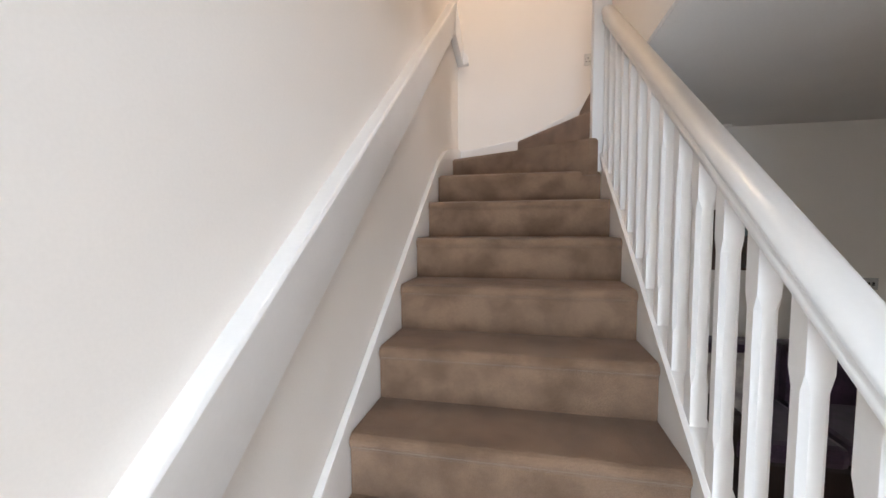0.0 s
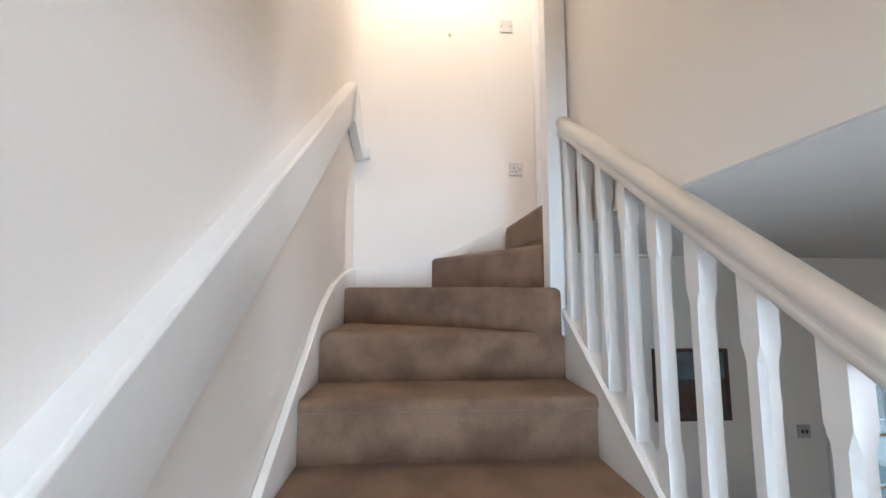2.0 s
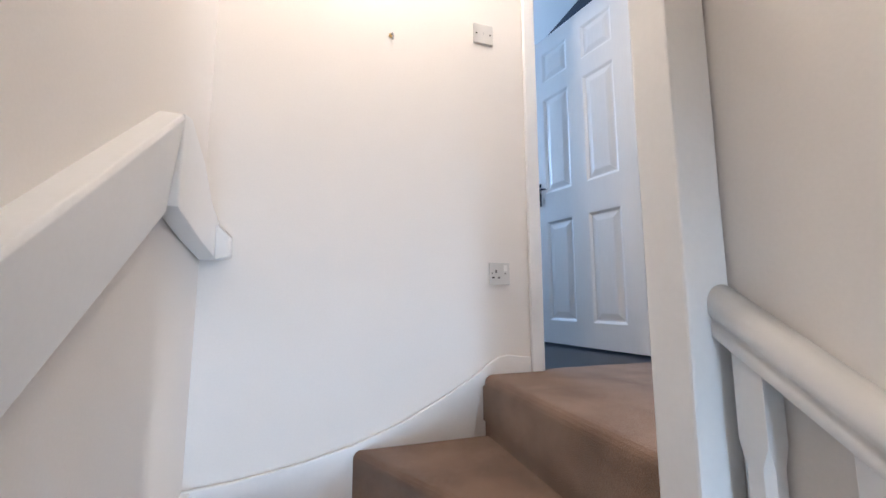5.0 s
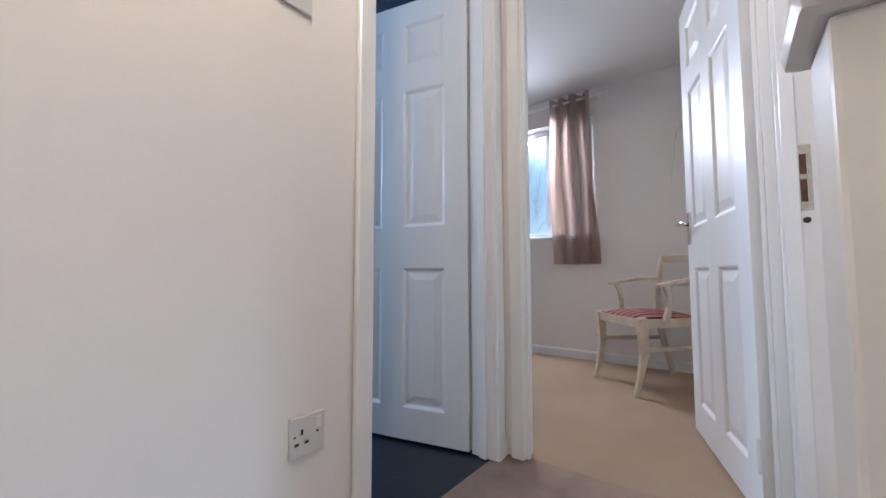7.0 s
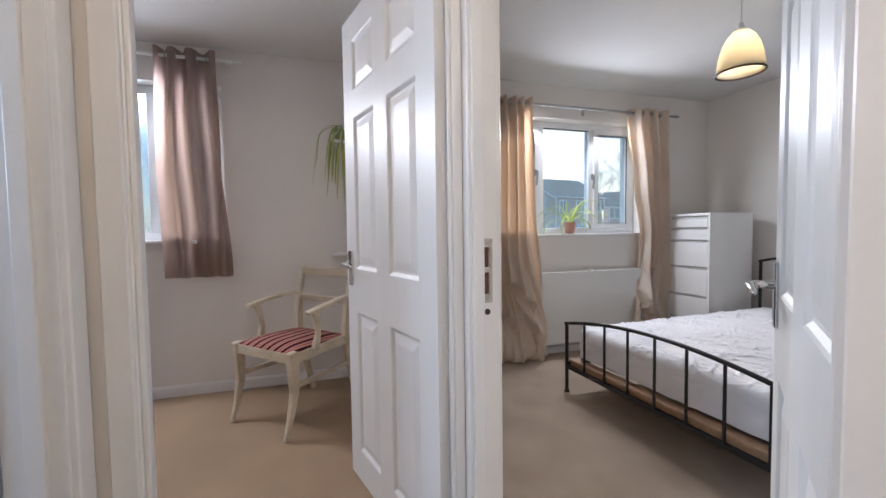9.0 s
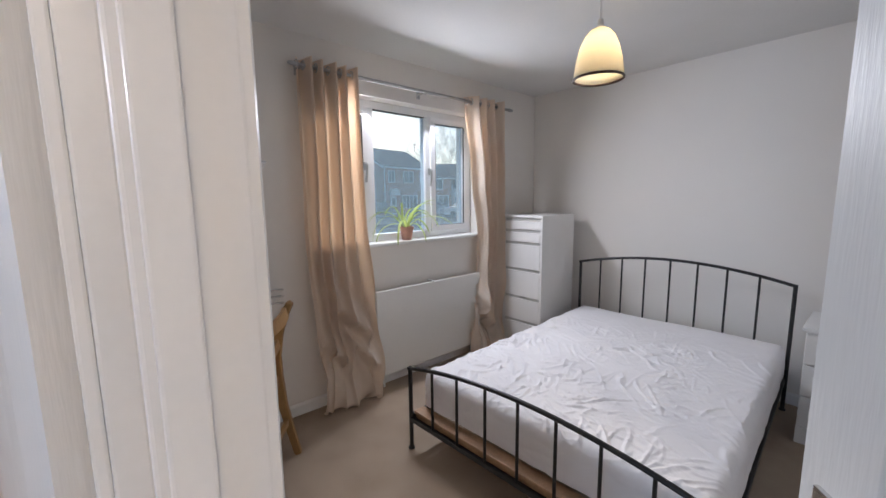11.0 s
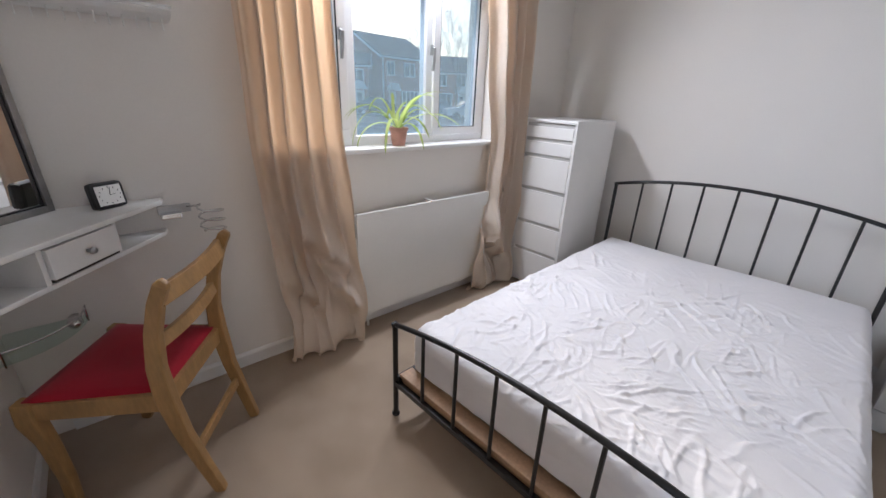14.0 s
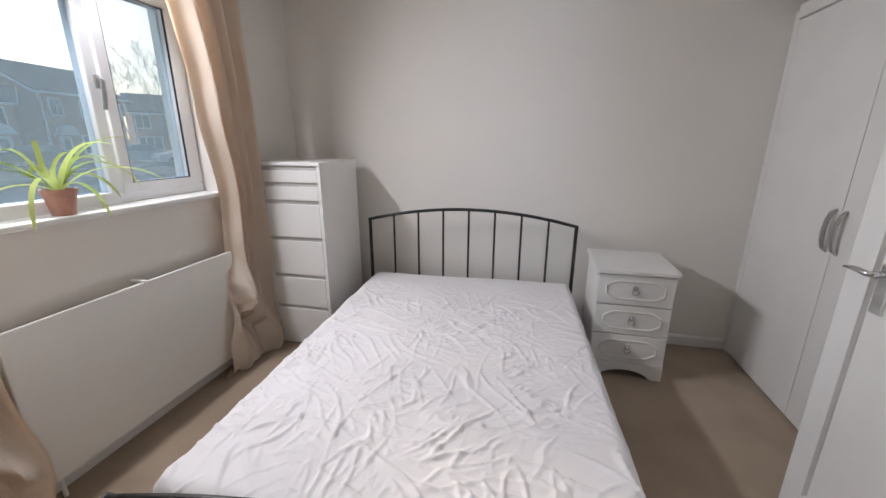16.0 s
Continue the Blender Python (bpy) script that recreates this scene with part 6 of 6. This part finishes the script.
def house(label, u0, u1, y, depth, eaves, ridge, windows, doors, gable_front=False, m=None):
    h = thing("house", label, "house", STREET.copy() if m is None else STREET @ m)
    part("wall", bmesh_box((u0, u1, y, y + depth, -0.4, eaves)), BRICK, h, "pinkish red brick wall")
    bm = bmesh.new()
    o = 0.3
    if gable_front:
        mid_ = (u0 + u1) / 2
        prism(bm, [(u0, eaves), (u1, eaves), (mid_, ridge - 0.1)], "y", y + 0.01, y + depth)
        part("gable", bm, BRICK, h)
        for s, e in ((-1, u0 - o), (1, u1 + o)):
            bm = bmesh.new()
            drop = (ridge - eaves) * o / (mid_ - u0)
            prism(bm, [(e, eaves - drop), (mid_, ridge), (mid_, ridge + 0.14), (e, eaves - drop + 0.14)], "y", y - o, y + depth)
            part("roof", bm, ROOFTILE, h, "grey tiled roof slope")
            bm = bmesh.new()
            prism(bm, [(e, eaves - drop - 0.16), (mid_, ridge - 0.16), (mid_, ridge + 0.02), (e, eaves - drop + 0.02)], "y", y - o - 0.04, y - o)
            part("bargeboard", bm, UPVC, h, "white bargeboard")
    else:
        mid_ = y + depth / 2
        for s, e in ((-1, y - o), (1, y + depth + o)):
            bm = bmesh.new()
            prism(bm, [(e, eaves - 0.05), (mid_, ridge), (mid_, ridge + 0.14), (e, eaves + 0.09)], "x", u0 - o, u1 + o)
            part("roof", bm, ROOFTILE, h, "grey tiled roof slope")
        for u in (u0, u1):
            bm = bmesh.new()
            prism(bm, [(y, eaves), (y + depth, eaves), (mid_, ridge - 0.08)], "x", u - 0.1 if u == u1 else u, u if u == u1 else u + 0.1)
            part("gable", bm, BRICK, h)
            bm = bmesh.new()
            e0, e1 = (u - o - 0.04, u - o) if u == u0 else (u + o, u + o + 0.04)
            prism(bm, [(y - o, eaves - 0.2), (mid_, ridge - 0.15), (mid_, ridge + 0.05), (y - o, eaves)], "x", e0, e1)
            part("bargeboard", bm, UPVC, h, "white bargeboard")
        part("gutter", bmesh_box((u0 - o, u1 + o, y - o - 0.1, y - o, eaves - 0.14, eaves + 0.02)), UPVC, h, "white gutter and fascia")
    part("drainpipe", bmesh_box((u0 + 0.08, u0 + 0.2, y - 0.1, y, 0, eaves - 0.1)), UPVC, h)
    for w in windows:
        far_window(h, w[0], y, *w[1:])
    for u in doors:
        d = part("door", bmesh_box((u - 0.42, u + 0.42, y - 0.06, y + 0.02, 0.0, 2.0)), UPVC, h, "white front door")
        part("glazing", bmesh_box((u - 0.2, u + 0.2, y - 0.08, y - 0.05, 1.0, 1.75)), DARKPANE, d)
        bm = bmesh.new()
        arc = [(u - 0.7, 2.05), (u + 0.7, 2.05)] + [(u + 0.7 * math.cos(a), 2.05 + 0.75 * math.sin(a)) for a in [math.pi * k / 10 for k in range(1, 10)]]
        prism(bm, arc, "y", y - 0.5, y - 0.02)
        part("porch_canopy", bm, UPVC, d, "white arched porch canopy")
    return h


house("pinkish brick terraced house with a grey tiled roof", 0, 6.6, 0, 8.0, 5.05, 7.3, ((1.1, 3.5, 0.8, 1.1), (3.6, 3.5, 1.3, 1.1), (3.7, 0.7, 2.2, 1.3, 4), (5.9, 3.5, 0.8, 1.1)), (1.3,), m=pose(-1.7, 41.0, 0, 0, 0, 42))
house("brick terraced house with a lower front wall and white windows", -9.0, -2.9, 39.5, 2.6, 4.05, 5.1, ((-7.6, 2.6, 1.1, 1.1), (-3.9, 2.6, 1.1, 1.1), (-5.2, 0.7, 1.5, 1.25, 3)), (-3.7,))
house("brick terraced house at the end of the row", 3.9, 8.2, 46.5, 7.0, 4.1, 5.9, ((4.6, 2.8, 1.0, 1.1), (6.8, 2.8, 0.9, 1.1), (4.9, 0.7, 1.8, 1.25, 3)), (6.9,))
house("brick house further along the row", -16.0, -9.2, 42.0, 8.0, 4.8, 7.2, ((-14.5, 3.2, 1.2, 1.1), (-10.2, 3.2, 1.2, 1.1), (-13.6, 0.7, 2.1, 1.3, 3)), (-10.6,))
house("low brick garage block with a pitched roof", 9.0, 15.0, 48.0, 6.0, 3.2, 4.6, (), ())


def hedge(label, u0, u1, y, hgt, seed):
    rnd = random.Random(seed)
    bm = bmesh.new()
    for k in range(int((u1 - u0) * 160)):
        p = Vector((rnd.uniform(u0, u1), y + rnd.uniform(-0.4, 0.4), rnd.uniform(0.0, hgt) * rnd.uniform(0.75, 1.05)))
        a, b = rnd.uniform(0, 6.28), rnd.uniform(-0.8, 0.8)
        s = rnd.uniform(0.07, 0.15)
        d = Vector((math.cos(a) * math.cos(b), math.sin(a) * math.cos(b), math.sin(b))) * s
        e = Vector((-math.sin(a), math.cos(a), rnd.uniform(-0.5, 0.5))) * s * 0.6
        bm.faces.new([bm.verts.new(p - d), bm.verts.new(p + e), bm.verts.new(p + d), bm.verts.new(p - e)])
    me = bpy.data.meshes.new("hedge")
    bm.to_mesh(me)
    bm.free()
    me.materials.append(LEAFDARK)
    ob = new("hedge", me)
    ob.matrix_world = STREET
    tagged(ob, label, "hedge", kind="stuff")


LEAFDARK = material("dark_hedge_leaf", (0.045, 0.065, 0.03), 0.8, grain=0.2, grain_scale=3, second=(0.08, 0.09, 0.045), stain_scale=2)
hedge("dark green clipped front garden hedge", -8.0, -4.2, 37.2, 1.0, 1)
hedge("dark green clipped hedge beside the houses", 1.0, 3.0, 37.0, 1.3, 2)
hedge("overgrown dark hedge beside the garages", 7.9, 9.6, 38.0, 2.6, 3)


def bare_tree(name, label, m, height, seed):
    """A leafless tree: tapered trunk, limbs and many fine twigs."""
    tr = thing(name, label, "tree", m)
    rnd = random.Random(seed)
    # grey bark, lightened so its colour carries the distance haze
    bark = bpy.data.materials.get("hazed_grey_bark") or material("hazed_grey_bark", (0.27, 0.235, 0.215), 0.9, grain=0.2, grain_scale=20, stain=0.2)
    trunk = bmesh.new()
    limbs = bmesh.new()

    def branch(bm, p, d, ln, r, level):
        pts, rad_ = [p.copy()], [r]
        n = 5
        for i in range(n):
            d = (d + Vector((rnd.uniform(-1, 1), rnd.uniform(-1, 1), rnd.uniform(-0.3, 0.9))) * 0.13).normalized()
            p = p + d * ln / n
            pts.append(p.copy())
            rad_.append(r * (1 - 0.75 * (i + 1) / n))
            if level < 3 and i >= (1 if level == 0 else 2):
                for _ in range(3 if level == 0 else 2):
                    a = rnd.uniform(0, 6.28)
                    side = Vector((math.cos(a), math.sin(a), 0))
                    nd = (d * 0.75 + side * rnd.uniform(0.5, 0.9) + Vector((0, 0, 0.25))).normalized()
                    branch(limbs, p, nd, ln * rnd.uniform(0.42, 0.62), rad_[-1] * 0.6, level + 1)
        tube(bm, pts, [max(q, 0.008) for q in rad_], 6 if level < 2 else 4)
    branch(trunk, Vector((0, 0, -0.2)), Vector((0, 0, 1)), height, height * 0.018, 0)
    part("trunk", trunk, bark, tr)
    me = bpy.data.meshes.new("limbs")
    limbs.to_mesh(me)
    limbs.free()
    me.materials.append(bark)
    ob = new("limbs", me)
    ob.parent = tr


bare_tree("tree", "tall bare winter tree behind the parked cars", STREET @ pose(6.2, 45.0, 0), 5.6, 3)
bare_tree("tree", "bare winter tree beyond the end house", STREET @ pose(4.2, 54.0, 0), 6.0, 7)
bare_tree("tree", "bare winter tree close to the small bedroom window", pose(14.0, 9.0, -0.2), 6.2, 11)


def car(label, m, paint, scale=1.0):
    c = thing("parked_car", label, "car", m)
    side = [(-2.05, 0.35), (-2.1, 0.62), (-1.95, 0.85), (-1.1, 0.95), (-0.45, 1.42), (0.75, 1.46), (1.55, 1.0), (2.05, 0.9), (2.12, 0.55), (2.05, 0.35)]
    bm = bmesh.new()
    prism(bm, side, "y", -0.86, 0.86)
    for v in bm.verts:
        if v.co.z > 1.1:
            v.co.y *= 0.80
    part("body", bm, paint, c, bevel=0.05)
    for s in (-1, 1):
        bm = bmesh.new()
        prism(bm, [(-0.95, 0.98), (-0.42, 1.34), (0.70, 1.38), (1.35, 1.02)], "y", s * 0.83 if s > 0 else s * 0.87, s * 0.87 if s > 0 else s * 0.83)
        for v in bm.verts:
            if v.co.z > 1.1:
                v.co.y *= 0.85
        part("side_window", bm, DARKPANE, c)
    bm = bmesh.new()
    bars(bm, [(-1.08, 0, 0.975), (-0.47, 0, 1.41)], 1.30, 0.03, (0, 1, 0))
    part("windscreen", bm, DARKPANE, c)
    bm = bmesh.new()
    bars(bm, [(0.80, 0, 1.45), (1.52, 0, 1.03)], 1.30, 0.03, (0, 1, 0))
    part("rear_window", bm, DARKPANE, c)
    for x in (-1.3, 1.3):
        for s in (-1, 1):
            bm = bmesh.new()
            lathe(bm, [(0.20, -0.1), (0.31, -0.1), (0.32, 0.0), (0.31, 0.1), (0.20, 0.1)], 20, pose(x, s * 0.80, 0.32, 90))
            w = part("wheel", bm, BLACKPL, c, "black tyre")
            bm = bmesh.new()
            lathe(bm, [(0.0, -0.07), (0.20, -0.08), (0.20, 0.08), (0.0, 0.07)], 16, pose(x, s * 0.80, 0.32, 90))
            part("rim", bm, STEEL, w)
    return c


car("silver-blue car parked across the street", STREET @ pose(2.9, 36.2, 0.0, 0, 0, 0), material("silver_blue_paint", (0.33, 0.40, 0.46), 0.25, metal=0.3, stain=0.05))
car("white car parked across the street", STREET @ pose(5.6, 33.0, 0.0, 0, 0, 8), material("white_car_paint", (0.75, 0.76, 0.78), 0.25, stain=0.04))
car("dark car parked on a drive", STREET @ pose(-2.4, 37.6, 0.0, 0, 0, 0), material("dark_car_paint", (0.04, 0.045, 0.06), 0.25, stain=0.1))
